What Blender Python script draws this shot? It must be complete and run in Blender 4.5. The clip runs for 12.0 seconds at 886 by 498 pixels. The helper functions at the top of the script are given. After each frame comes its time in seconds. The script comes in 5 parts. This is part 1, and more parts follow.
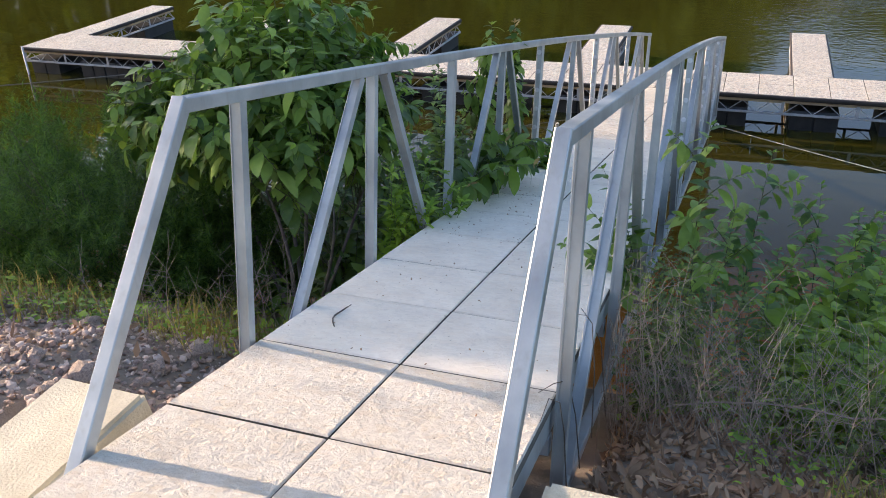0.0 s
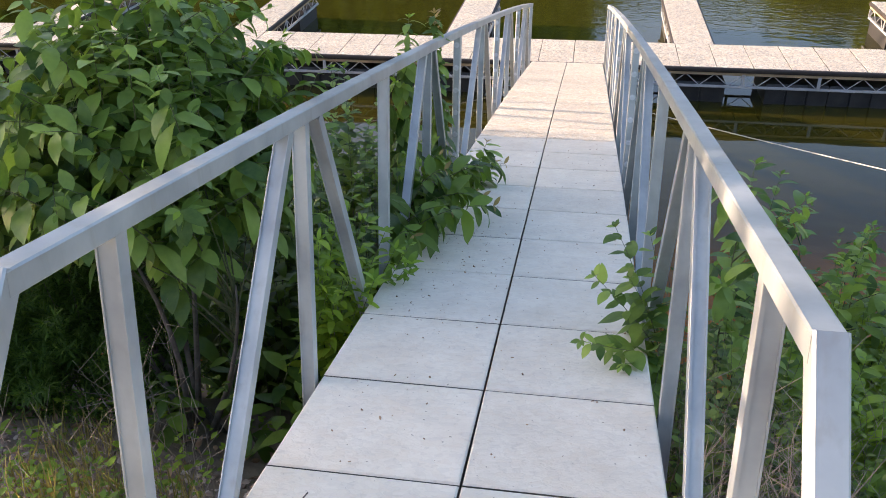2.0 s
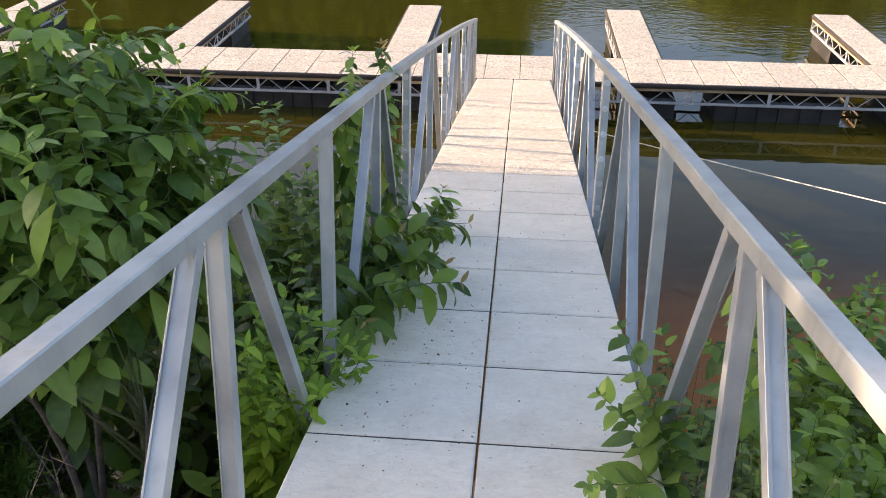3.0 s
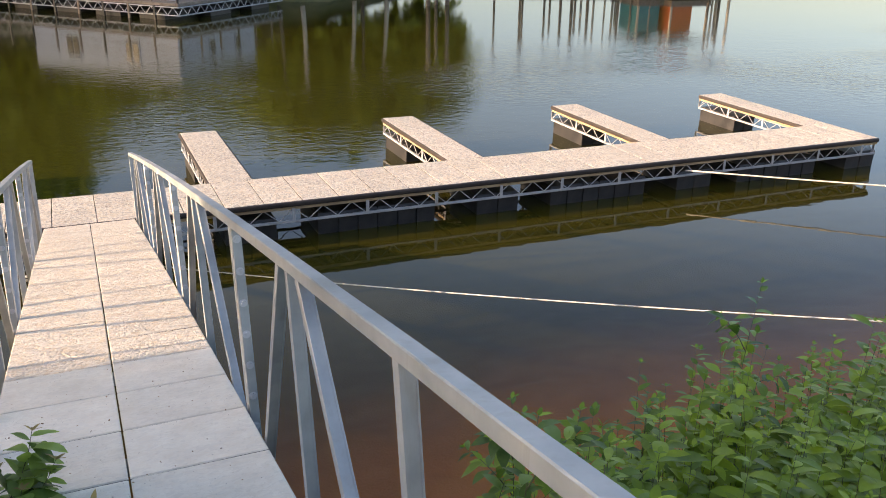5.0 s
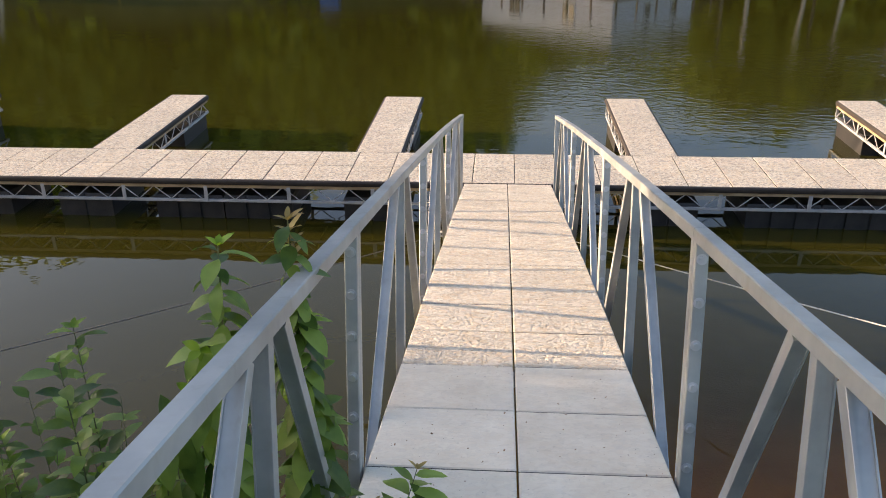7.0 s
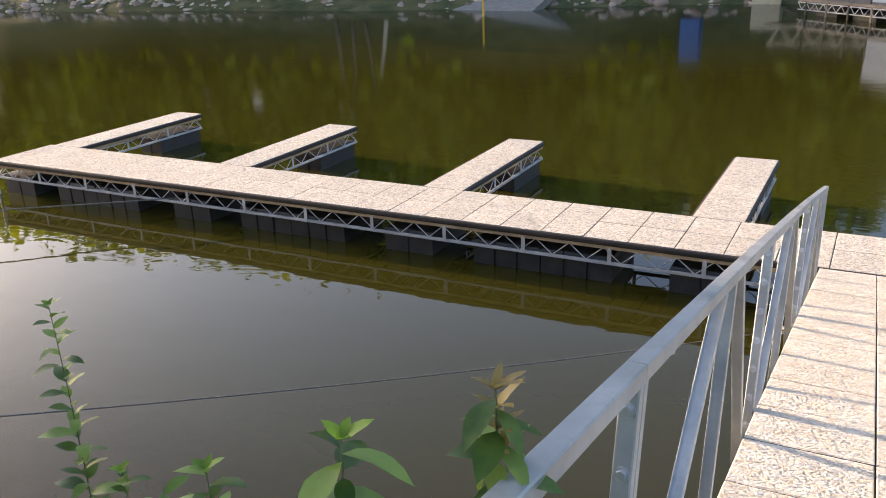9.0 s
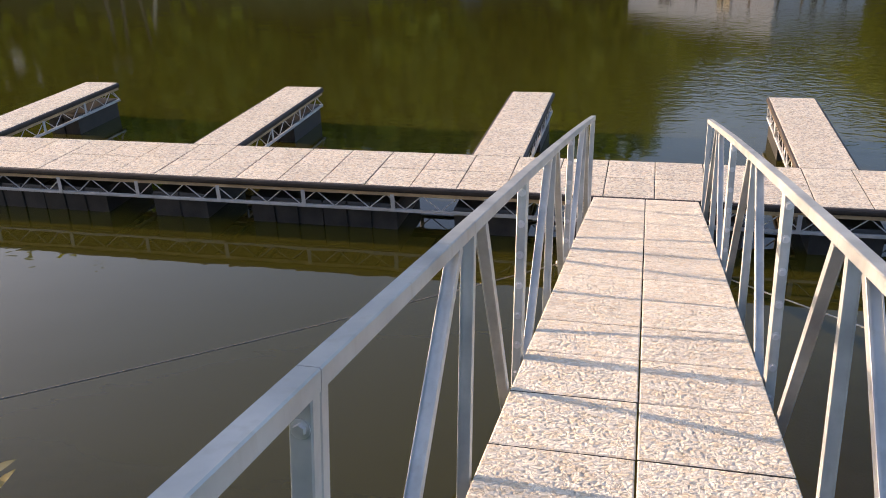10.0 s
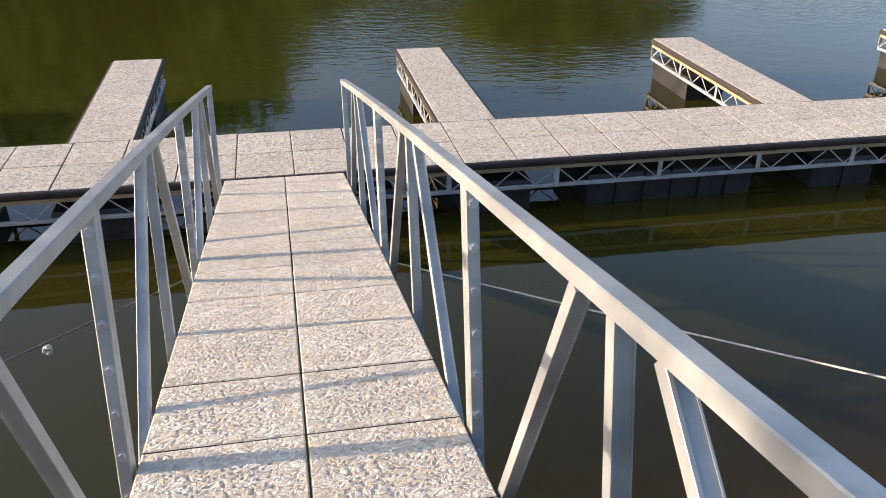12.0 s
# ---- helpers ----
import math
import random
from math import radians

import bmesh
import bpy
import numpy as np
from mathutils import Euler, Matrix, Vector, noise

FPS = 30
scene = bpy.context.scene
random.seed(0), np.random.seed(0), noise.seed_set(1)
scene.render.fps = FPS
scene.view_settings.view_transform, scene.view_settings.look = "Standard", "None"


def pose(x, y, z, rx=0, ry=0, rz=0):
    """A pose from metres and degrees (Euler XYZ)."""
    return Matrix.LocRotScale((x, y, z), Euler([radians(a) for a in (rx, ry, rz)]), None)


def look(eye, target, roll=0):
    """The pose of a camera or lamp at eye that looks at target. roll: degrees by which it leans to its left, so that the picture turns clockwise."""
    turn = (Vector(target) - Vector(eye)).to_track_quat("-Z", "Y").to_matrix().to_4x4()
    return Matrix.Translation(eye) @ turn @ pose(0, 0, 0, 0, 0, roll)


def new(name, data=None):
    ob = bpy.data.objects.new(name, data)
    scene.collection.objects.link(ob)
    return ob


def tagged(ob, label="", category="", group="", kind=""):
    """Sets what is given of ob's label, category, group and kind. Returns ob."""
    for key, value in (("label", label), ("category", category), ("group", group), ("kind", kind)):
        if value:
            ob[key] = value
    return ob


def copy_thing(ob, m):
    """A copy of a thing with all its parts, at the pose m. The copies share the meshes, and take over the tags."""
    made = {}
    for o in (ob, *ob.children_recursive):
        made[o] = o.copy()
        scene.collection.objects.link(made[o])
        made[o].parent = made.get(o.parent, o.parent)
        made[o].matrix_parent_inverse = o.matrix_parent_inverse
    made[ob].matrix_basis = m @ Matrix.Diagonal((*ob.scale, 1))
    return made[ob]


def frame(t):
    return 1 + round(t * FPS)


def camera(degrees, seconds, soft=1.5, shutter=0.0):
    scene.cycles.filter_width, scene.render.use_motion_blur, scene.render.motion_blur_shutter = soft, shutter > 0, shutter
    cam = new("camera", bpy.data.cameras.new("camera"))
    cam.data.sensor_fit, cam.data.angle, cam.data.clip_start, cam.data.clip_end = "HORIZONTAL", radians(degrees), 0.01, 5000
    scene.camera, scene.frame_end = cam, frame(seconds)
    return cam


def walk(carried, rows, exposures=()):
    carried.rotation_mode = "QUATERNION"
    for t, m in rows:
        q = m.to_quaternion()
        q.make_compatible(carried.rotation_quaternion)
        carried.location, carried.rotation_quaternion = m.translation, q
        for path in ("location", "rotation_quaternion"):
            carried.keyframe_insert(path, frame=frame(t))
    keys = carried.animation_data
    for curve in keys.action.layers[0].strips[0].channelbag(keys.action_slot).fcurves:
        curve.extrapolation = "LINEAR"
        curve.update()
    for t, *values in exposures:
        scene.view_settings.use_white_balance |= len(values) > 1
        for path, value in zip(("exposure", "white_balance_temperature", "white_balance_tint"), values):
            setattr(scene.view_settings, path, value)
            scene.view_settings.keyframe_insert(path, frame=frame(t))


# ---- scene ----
cam = camera(54.9, 12.0, soft=0.95)
PATH = [
    (0, (1.123, 0.508, 4.708), (0.499, 2.176, 3.799), -2.1),
    (0.5, (0.823, 0.699, 4.686), (0.22, 2.37, 3.766), -2.0),
    (1, (0.609, 0.964, 4.705), (0.145, 2.674, 3.777), -1.9),
    (1.5, (0.458, 1.347, 4.669), (-0.005, 3.059, 3.743), -1.9),
    (2, (0.278, 1.739, 4.603), (-0.017, 3.451, 3.612), -1.0),
    (2.5, (0.173, 2.096, 4.578), (-0.054, 3.812, 3.574), -0.2),
    (3, (0.083, 2.515, 4.534), (-0.075, 4.252, 3.556), 0.1),
    (3.5, (-0.043, 2.893, 4.492), (0.097, 4.685, 3.615), -0.3),
    (3.7, (-0.046, 3.028, 4.466), (0.226, 4.818, 3.616), -0.1),
    (5.3, (-0.001, 4.009, 4.307), (0.772, 5.702, 3.574), 1.5),
    (5.5, (0.019, 4.14, 4.276), (0.672, 5.872, 3.519), 1.0),
    (6, (-0.049, 4.363, 4.24), (0.266, 6.173, 3.45), -0.1),
    (6.5, (-0.116, 4.67, 4.187), (0.038, 6.491, 3.374), -0.8),
    (7, (-0.089, 4.974, 4.103), (-0.222, 6.797, 3.29), -0.5),
    (7.5, (-0.105, 5.255, 4.039), (-0.37, 7.067, 3.235), -0.4),
    (7.7, (-0.13, 5.382, 4.011), (-0.445, 7.188, 3.211), -0.4),
    (9.3, (-0.197, 6.207, 3.864), (-1.11, 7.849, 3.18), -2.1),
    (9.5, (-0.177, 6.299, 3.844), (-0.969, 7.972, 3.086), -2.5),
    (10, (-0.047, 6.631, 3.763), (-0.492, 8.398, 2.939), -2.2),
    (10.5, (-0.024, 6.957, 3.683), (-0.201, 8.755, 2.825), -0.7),
    (11, (-0.035, 7.346, 3.615), (-0.095, 9.137, 2.726), 0.0),
    (11.5, (0.028, 7.704, 3.524), (0.041, 9.479, 2.601), -0.0),
    (12, (0.001, 8.032, 3.451), (0.351, 9.773, 2.531), 0.5),
]
walk(cam, [(t, look(eye, target, roll)) for t, eye, target, roll in PATH],
     exposures=((0.0, 1.70, 6400, 20), (1.5, 1.92, 6650, 21), (3.5, 1.95, 7250, 24), (5.5, 1.62, 7300, 23), (7.0, 1.58, 7250, 21),
                (9.5, 1.87, 6850, 22), (10.0, 1.62, 6950, 24.5), (11.0, 1.46, 6900, 22.5), (12.0, 1.38, 6400, 19)))

# ---- light ----
SUN_TO = Vector((-1.0, 0.12, 0.215)).normalized()
world = bpy.data.worlds.new("sky")
scene.world = world
world.use_nodes = True
wn = world.node_tree
sky = wn.nodes.new("ShaderNodeTexSky")
sky.sky_type, sky.sun_disc = "NISHITA", False
sky.sun_elevation = math.asin(SUN_TO.z)
sky.sun_rotation = math.atan2(SUN_TO.x, SUN_TO.y)
sky.air_density, sky.dust_density, sky.ozone_density = 1.0, 2.6, 2.0
wn.links.new(sky.outputs[0], wn.nodes["Background"].inputs[0])
wn.nodes["Background"].inputs[1].default_value = 0.15
sun = new("sun", bpy.data.lights.new("sun", "SUN"))
sun.data.energy, sun.data.angle, sun.data.color = 3.45, radians(0.5), (1.0, 0.80, 0.57)
sun.matrix_world = look(SUN_TO * 60, (0, 0, 0))

WATER = -0.66


# ---- materials ----
def material(name):
    m = bpy.data.materials.new(name)
    m.use_nodes = True
    return m, m.node_tree, m.node_tree.nodes["Principled BSDF"]


def node(nt, kind, **values):
    n = nt.nodes.new(kind)
    for key, v in values.items():
        n.inputs[key.replace("_", " ")].default_value = v
    return n


def ramp(nt, source, stops):
    r = nt.nodes.new("ShaderNodeValToRGB")
    el = r.color_ramp.elements
    while len(el) < len(stops):
        el.new(0.5)
    for e, (p, c) in zip(el, stops):
        e.position = p
        e.color = (*c, 1) if len(c) == 3 else c
    nt.links.new(source, r.inputs[0])
    return r


def coords(nt, scale=1.0, world_space=True):
    if world_space:
        g = nt.nodes.new("ShaderNodeNewGeometry")
        out = g.outputs["Position"]
    else:
        out = nt.nodes.new("ShaderNodeTexCoord").outputs["Object"]
    if scale == 1.0:
        return out
    v = nt.nodes.new("ShaderNodeVectorMath")
    v.operation = "SCALE"
    v.inputs["Scale"].default_value = scale
    nt.links.new(out, v.inputs[0])
    return v.outputs[0]


def noisetex(nt, vec, scale, detail=4.0, rough=0.55, distort=0.0):
    n = node(nt, "ShaderNodeTexNoise", Scale=scale, Detail=detail, Roughness=rough, Distortion=distort)
    nt.links.new(vec, n.inputs["Vector"])
    return n.outputs["Fac"]


def mixcol(nt, fac, a, b, mode="MIX"):
    m = nt.nodes.new("ShaderNodeMix")
    m.data_type, m.blend_type = "RGBA", mode
    for socket, v in ((m.inputs[0], fac), (m.inputs[6], a), (m.inputs[7], b)):
        if isinstance(v, (int, float)):
            socket.default_value = v
        elif isinstance(v, tuple):
            socket.default_value = (*v, 1)
        else:
            nt.links.new(v, socket)
    return m.outputs[2]


def maths(nt, op, a, b=0.0, c=None):
    m = nt.nodes.new("ShaderNodeMath")
    m.operation = op
    for socket, v in zip(m.inputs, (a, b, c)):
        if v is None:
            continue
        if isinstance(v, (int, float)):
            socket.default_value = v
        else:
            nt.links.new(v, socket)
    return m.outputs[0]


def bump(nt, bsdf, height, strength, distance, prior=None):
    b = node(nt, "ShaderNodeBump", Strength=strength, Distance=distance)
    nt.links.new(height, b.inputs["Height"])
    if prior is not None:
        nt.links.new(prior, b.inputs["Normal"])
    if bsdf is not None:
        nt.links.new(b.outputs[0], bsdf.inputs["Normal"])
    return b.outputs[0]


def simple(name, col_a, col_b, scale=8.0, rough=0.7, metal=0.0, relief=0.3, depth=0.004, random_tone=0.0, fine=60.0):
    m, nt, p = material(name)
    v = coords(nt, world_space=False)
    n1 = noisetex(nt, v, scale, 5)
    n2 = noisetex(nt, v, fine, 3)
    f = maths(nt, "ADD", maths(nt, "MULTIPLY", n1, 0.7), maths(nt, "MULTIPLY", n2, 0.3))
    c = ramp(nt, f, [(0.35, col_a), (0.65, col_b)]).outputs[0]
    if random_tone:
        o = nt.nodes.new("ShaderNodeObjectInfo")
        t = maths(nt, "MULTIPLY_ADD", o.outputs["Random"], random_tone, 1 - random_tone / 2)
        hsv = nt.nodes.new("ShaderNodeHueSaturation")
        nt.links.new(t, hsv.inputs["Value"])
        nt.links.new(c, hsv.inputs["Color"])
        c = hsv.outputs[0]
    nt.links.new(c, p.inputs["Base Color"])
    r = maths(nt, "MULTIPLY_ADD", n1, 0.25, rough - 0.12)
    nt.links.new(r, p.inputs["Roughness"])
    p.inputs["Metallic"].default_value = metal
    bump(nt, p, n2, relief, depth)
    return m


def tile_material(name, chip, ochre_share, pit_share, value=0.95, flaky=False):
    """Cast deck tile: cream, with a chipped slate relief, deep or worn."""
    m, nt, p = material(name)
    o = nt.nodes.new("ShaderNodeObjectInfo")
    base = coords(nt, world_space=False)
    off = nt.nodes.new("ShaderNodeVectorMath")
    off.operation = "MULTIPLY_ADD"
    off.inputs[1].default_value = (1, 1, 1)
    nt.links.new(base, off.inputs[0])
    shift = nt.nodes.new("ShaderNodeCombineXYZ")
    nt.links.new(maths(nt, "MULTIPLY", o.outputs["Random"], 31.0), shift.inputs[0])
    nt.links.new(maths(nt, "MULTIPLY", o.outputs["Random"], 57.0), shift.inputs[1])
    nt.links.new(shift.outputs[0], off.inputs[2])
    v = off.outputs[0]
    warp = noisetex(nt, v, 9, 3)
    wv = nt.nodes.new("ShaderNodeVectorMath")
    wv.operation = "MULTIPLY_ADD"
    comb = nt.nodes.new("ShaderNodeCombineXYZ")
    nt.links.new(warp, comb.inputs[0])
    nt.links.new(warp, comb.inputs[1])
    nt.links.new(comb.outputs[0], wv.inputs[0])
    wv.inputs[1].default_value = (0.10, 0.06, 0)
    nt.links.new(v, wv.inputs[2])
    chips = node(nt, "ShaderNodeTexVoronoi", Scale=40.0, Randomness=1.0)
    chips.feature = "F1"
    edges = node(nt, "ShaderNodeTexVoronoi", Scale=40.0, Randomness=1.0)
    edges.feature = "DISTANCE_TO_EDGE"
    long = node(nt, "ShaderNodeMapping")
    long.inputs["Scale"].default_value = (0.80, 1.12, 1)
    long.inputs["Rotation"].default_value = (0, 0, 0.45)
    nt.links.new(wv.outputs[0], long.inputs[0])
    for tex in (chips, edges):
        nt.links.new(long.outputs[0], tex.inputs["Vector"])
    pick = nt.nodes.new("ShaderNodeSeparateColor")
    nt.links.new(chips.outputs["Color"], pick.inputs[0])
    flake = noisetex(nt, long.outputs[0], 36, 2, 0.5, 0.8)
    broad = noisetex(nt, v, 5, 4)
    grain = noisetex(nt, v, 240, 2)
    slate = ramp(nt, noisetex(nt, long.outputs[0], 30, 3, 0.55, 1.2), [(0.36, (0, 0, 0)), (0.47, (0.55, 0.55, 0.55)), (0.53, (0.62, 0.62, 0.62)), (0.63, (1, 1, 1))]).outputs[0]
    crack = ramp(nt, edges.outputs["Distance"], [(0.0, (1, 1, 1)), (0.09, (0, 0, 0))]).outputs[0]
    h = maths(nt, "ADD", maths(nt, "MULTIPLY", pick.outputs[1], 1.1), maths(nt, "MULTIPLY", slate, 0.8))
    h = maths(nt, "SUBTRACT", h, maths(nt, "MULTIPLY", crack, 0.25))
    if flaky:
        h = maths(nt, "ADD", maths(nt, "MULTIPLY", slate, 0.25), maths(nt, "MULTIPLY", noisetex(nt, v, 21, 7, 0.70), 2.6))
    pit_shade = ramp(nt, flake, [(0.33, (1, 1, 1)), (0.41, (0, 0, 0))]).outputs[0]
    tone = ramp(nt, broad, [(0.3, (0.70, 0.635, 0.52)), (0.7, (0.80, 0.74, 0.62))]).outputs[0]
    dull = ramp(nt, pick.outputs[0], [(0.16, (1, 1, 1)), (0.24, (0, 0, 0))]).outputs[0]
    tone = mixcol(nt, maths(nt, "MULTIPLY", dull, pit_share), tone, (0.36, 0.33, 0.285))
    ochre = ramp(nt, pick.outputs[0], [(0.66, (0, 0, 0)), (0.76, (1, 1, 1))]).outputs[0]
    tone = mixcol(nt, maths(nt, "MULTIPLY", ochre, ochre_share), tone, (0.60, 0.45, 0.275))
    tone = mixcol(nt, maths(nt, "MULTIPLY", crack, pit_share * 0.45), tone, (0.22, 0.18, 0.13))
    # Pit colour holds dirt plus the small shadows of the relief.
    tone = mixcol(nt, maths(nt, "MULTIPLY", pit_shade, pit_share), tone, (0.20, 0.165, 0.12))
    specks = ramp(nt, noisetex(nt, v, 55, 2, 0.4), [(0.24, (1, 1, 1)), (0.27, (0, 0, 0))]).outputs[0]
    tone = mixcol(nt, maths(nt, "MULTIPLY", specks, 0.6), tone, (0.10, 0.085, 0.06))
    hsv = nt.nodes.new("ShaderNodeHueSaturation")
    nt.links.new(maths(nt, "MULTIPLY_ADD", o.outputs["Random"], 0.10, value), hsv.inputs["Value"])
    nt.links.new(tone, hsv.inputs["Color"])
    nt.links.new(hsv.outputs[0], p.inputs["Base Color"])
    p.inputs["Roughness"].default_value = 0.85
    first = bump(nt, None, grain, 0.25, 0.001)
    bump(nt, p, h, chip, 0.008, first)
    return m


def metal_material(name, dark, light, rough=0.42, stain=(0.30, 0.27, 0.22), metal=0.75):
    """Weathered mill-finish or galvanised metal with mottling and dirt."""
    m, nt, p = material(name)
    v = coords(nt)
    big = noisetex(nt, v, 3.2, 5, 0.6)
    fine = noisetex(nt, v, 70, 3)
    st = node(nt, "ShaderNodeMapping")
    st.inputs["Scale"].default_value = (14, 14, 1.2)
    nt.links.new(v, st.inputs[0])
    streak = noisetex(nt, st.outputs[0], 1.5, 4)
    c = ramp(nt, big, [(0.32, dark), (0.68, light)]).outputs[0]
    s = ramp(nt, streak, [(0.56, (0, 0, 0)), (0.72, (1, 1, 1))]).outputs[0]
    c = mixcol(nt, maths(nt, "MULTIPLY", s, 0.35), c, stain)
    nt.links.new(c, p.inputs["Base Color"])
    p.inputs["Metallic"].default_value = metal
    nt.links.new(maths(nt, "MULTIPLY_ADD", big, 0.35, rough - 0.12), p.inputs["Roughness"])
    bump(nt, p, fine, 0.12, 0.0006)
    return m


def leaf_material(name, dark, light, per_object, gloss=0.36, translucent=0.38):
    m, nt, p = material(name)
    if per_object:
        rnd = nt.nodes.new("ShaderNodeObjectInfo").outputs["Random"]
    else:
        rnd = nt.nodes.new("ShaderNodeNewGeometry").outputs["Random Per Island"]
    v = coords(nt)
    n = noisetex(nt, v, 26, 3)
    f = maths(nt, "ADD", maths(nt, "MULTIPLY", rnd, 0.75), maths(nt, "MULTIPLY", n, 0.35))
    c = ramp(nt, f, [(0.12, dark), (0.92, light)]).outputs[0]
    nt.links.new(c, p.inputs["Base Color"])
    p.inputs["Roughness"].default_value = gloss
    p.inputs["Specular IOR Level"].default_value = 0.32
    bump(nt, p, n, 0.25, 0.003)
    tr = nt.nodes.new("ShaderNodeBsdfTranslucent")
    hs = nt.nodes.new("ShaderNodeHueSaturation")
    hs.inputs["Saturation"].default_value = 1.1
    hs.inputs["Value"].default_value = 1.4
    nt.links.new(c, hs.inputs["Color"])
    nt.links.new(hs.outputs[0], tr.inputs["Color"])
    mx = nt.nodes.new("ShaderNodeMixShader")
    mx.inputs[0].default_value = translucent
    nt.links.new(p.outputs[0], mx.inputs[1])
    nt.links.new(tr.outputs[0], mx.inputs[2])
    nt.links.new(mx.outputs[0], nt.nodes["Material Output"].inputs[0])
    return m


def water_material():
    m, nt, p = material("lake_water")
    v = coords(nt)
    wide = noisetex(nt, v, 0.035, 3)
    body = ramp(nt, wide, [(0.35, (0.030, 0.0275, 0.0040)), (0.7, (0.038, 0.0345, 0.0050))]).outputs[0]
    nt.links.new(body, p.inputs["Base Color"])
    p.inputs["IOR"].default_value = 1.333
    mp = node(nt, "ShaderNodeMapping")
    mp.inputs["Scale"].default_value = (1.0, 1.6, 1)
    nt.links.new(v, mp.inputs[0])
    swell = noisetex(nt, mp.outputs[0], 1.1, 3, 0.5, 0.4)
    chop = noisetex(nt, mp.outputs[0], 3.6, 2, 0.5, 0.5)
    where = ramp(nt, noisetex(nt, v, 0.075, 2), [(0.40, (0.06, 0.06, 0.06)), (0.56, (1, 1, 1))]).outputs[0]
    sep = nt.nodes.new("ShaderNodeSeparateXYZ")
    nt.links.new(v, sep.inputs[0])
    open_water = node(nt, "ShaderNodeMapRange", From_Min=17.5, From_Max=24.0, To_Min=0.02, To_Max=0.075)
    nt.links.new(sep.outputs[1], open_water.inputs[0])
    nt.links.new(open_water.outputs[0], p.inputs["Roughness"])
    off = node(nt, "ShaderNodeMapRange", From_Min=19.5, From_Max=25.0)
    nt.links.new(sep.outputs[1], off.inputs[0])
    east = node(nt, "ShaderNodeMapRange", From_Min=-1.0, From_Max=4.0)
    nt.links.new(sep.outputs[0], east.inputs[0])
    lee = node(nt, "ShaderNodeMapRange", From_Min=29.0, From_Max=38.0, To_Min=1.0, To_Max=0.05)
    nt.links.new(sep.outputs[1], lee.inputs[0])
    breeze = maths(nt, "MULTIPLY", maths(nt, "MULTIPLY_ADD", east.outputs[0], 0.95, 0.05), lee.outputs[0])
    amount = maths(nt, "MULTIPLY", maths(nt, "MULTIPLY", where, off.outputs[0]), breeze)
    h = maths(nt, "ADD", maths(nt, "MULTIPLY", swell, 0.35),
              maths(nt, "MULTIPLY", chop, maths(nt, "MULTIPLY_ADD", amount, 2.2, 0.030)))
    bump(nt, p, h, 0.35, 0.03)
    # shallow water over the mud lets the bed show through
    near = node(nt, "ShaderNodeMapRange", From_Min=10.6, From_Max=15.2)
    shelf = node(nt, "ShaderNodeMapRange", From_Min=-1.0, From_Max=1.5, To_Min=3.0, To_Max=0.0)
    nt.links.new(sep.outputs[0], shelf.inputs[0])
    edge = maths(nt, "ADD", maths(nt, "ADD", sep.outputs[1], shelf.outputs[0]), maths(nt, "MULTIPLY", noisetex(nt, v, 0.9, 3), 1.0))
    nt.links.new(edge, near.inputs[0])
    thin = nt.nodes.new("ShaderNodeBsdfTransparent")
    thin.inputs["Color"].default_value = (0.95, 0.80, 0.54, 1)
    gl = nt.nodes.new("ShaderNodeBsdfGlossy")
    gl.inputs["Roughness"].default_value = 0.03
    fr = node(nt, "ShaderNodeFresnel", IOR=1.333)
    shallow = nt.nodes.new("ShaderNodeMixShader")
    nt.links.new(fr.outputs[0], shallow.inputs[0])
    nt.links.new(thin.outputs[0], shallow.inputs[1])
    nt.links.new(gl.outputs[0], shallow.inputs[2])
    mx = nt.nodes.new("ShaderNodeMixShader")
    nt.links.new(near.outputs[0], mx.inputs[0])
    nt.links.new(shallow.outputs[0], mx.inputs[1])
    nt.links.new(p.outputs[0], mx.inputs[2])
    nt.links.new(mx.outputs[0], nt.nodes["Material Output"].inputs[0])
    return m


def ground_material():
    """Bank of dry earth and gravel, orange mud under the water, green far shore."""
    m, nt, p = material("bank_earth")
    v = coords(nt)
    sep = nt.nodes.new("ShaderNodeSeparateXYZ")
    nt.links.new(v, sep.inputs[0])
    a = noisetex(nt, v, 1.3, 6, 0.6)
    b = noisetex(nt, v, 22, 4, 0.6)
    earth = ramp(nt, a, [(0.3, (0.15, 0.10, 0.062)), (0.5, (0.23, 0.165, 0.11)), (0.7, (0.31, 0.24, 0.17))]).outputs[0]
    earth = mixcol(nt, maths(nt, "MULTIPLY", b, 0.5), earth, (0.30, 0.26, 0.21))
    mud = ramp(nt, a, [(0.3, (0.50, 0.22, 0.065)), (0.7, (0.66, 0.32, 0.11))]).outputs[0]
    wet = node(nt, "ShaderNodeMapRange", From_Min=-0.50, From_Max=-0.72)
    nt.links.new(sep.outputs[2], wet.inputs[0])
    c = mixcol(nt, wet.outputs[0], earth, mud)
    far = node(nt, "ShaderNodeMapRange", From_Min=40.0, From_Max=46.0)
    nt.links.new(sep.outputs[1], far.inputs[0])
    grass = ramp(nt, noisetex(nt, v, 0.8, 5), [(0.35, (0.045, 0.060, 0.018)), (0.65, (0.13, 0.12, 0.05))]).outputs[0]
    c = mixcol(nt, far.outputs[0], c, grass)
    nt.links.new(c, p.inputs["Base Color"])
    p.inputs["Roughness"].default_value = 0.92
    first = bump(nt, None, b, 0.6, 0.02)
    bump(nt, p, noisetex(nt, v, 90, 3), 0.5, 0.004, first)
    return m


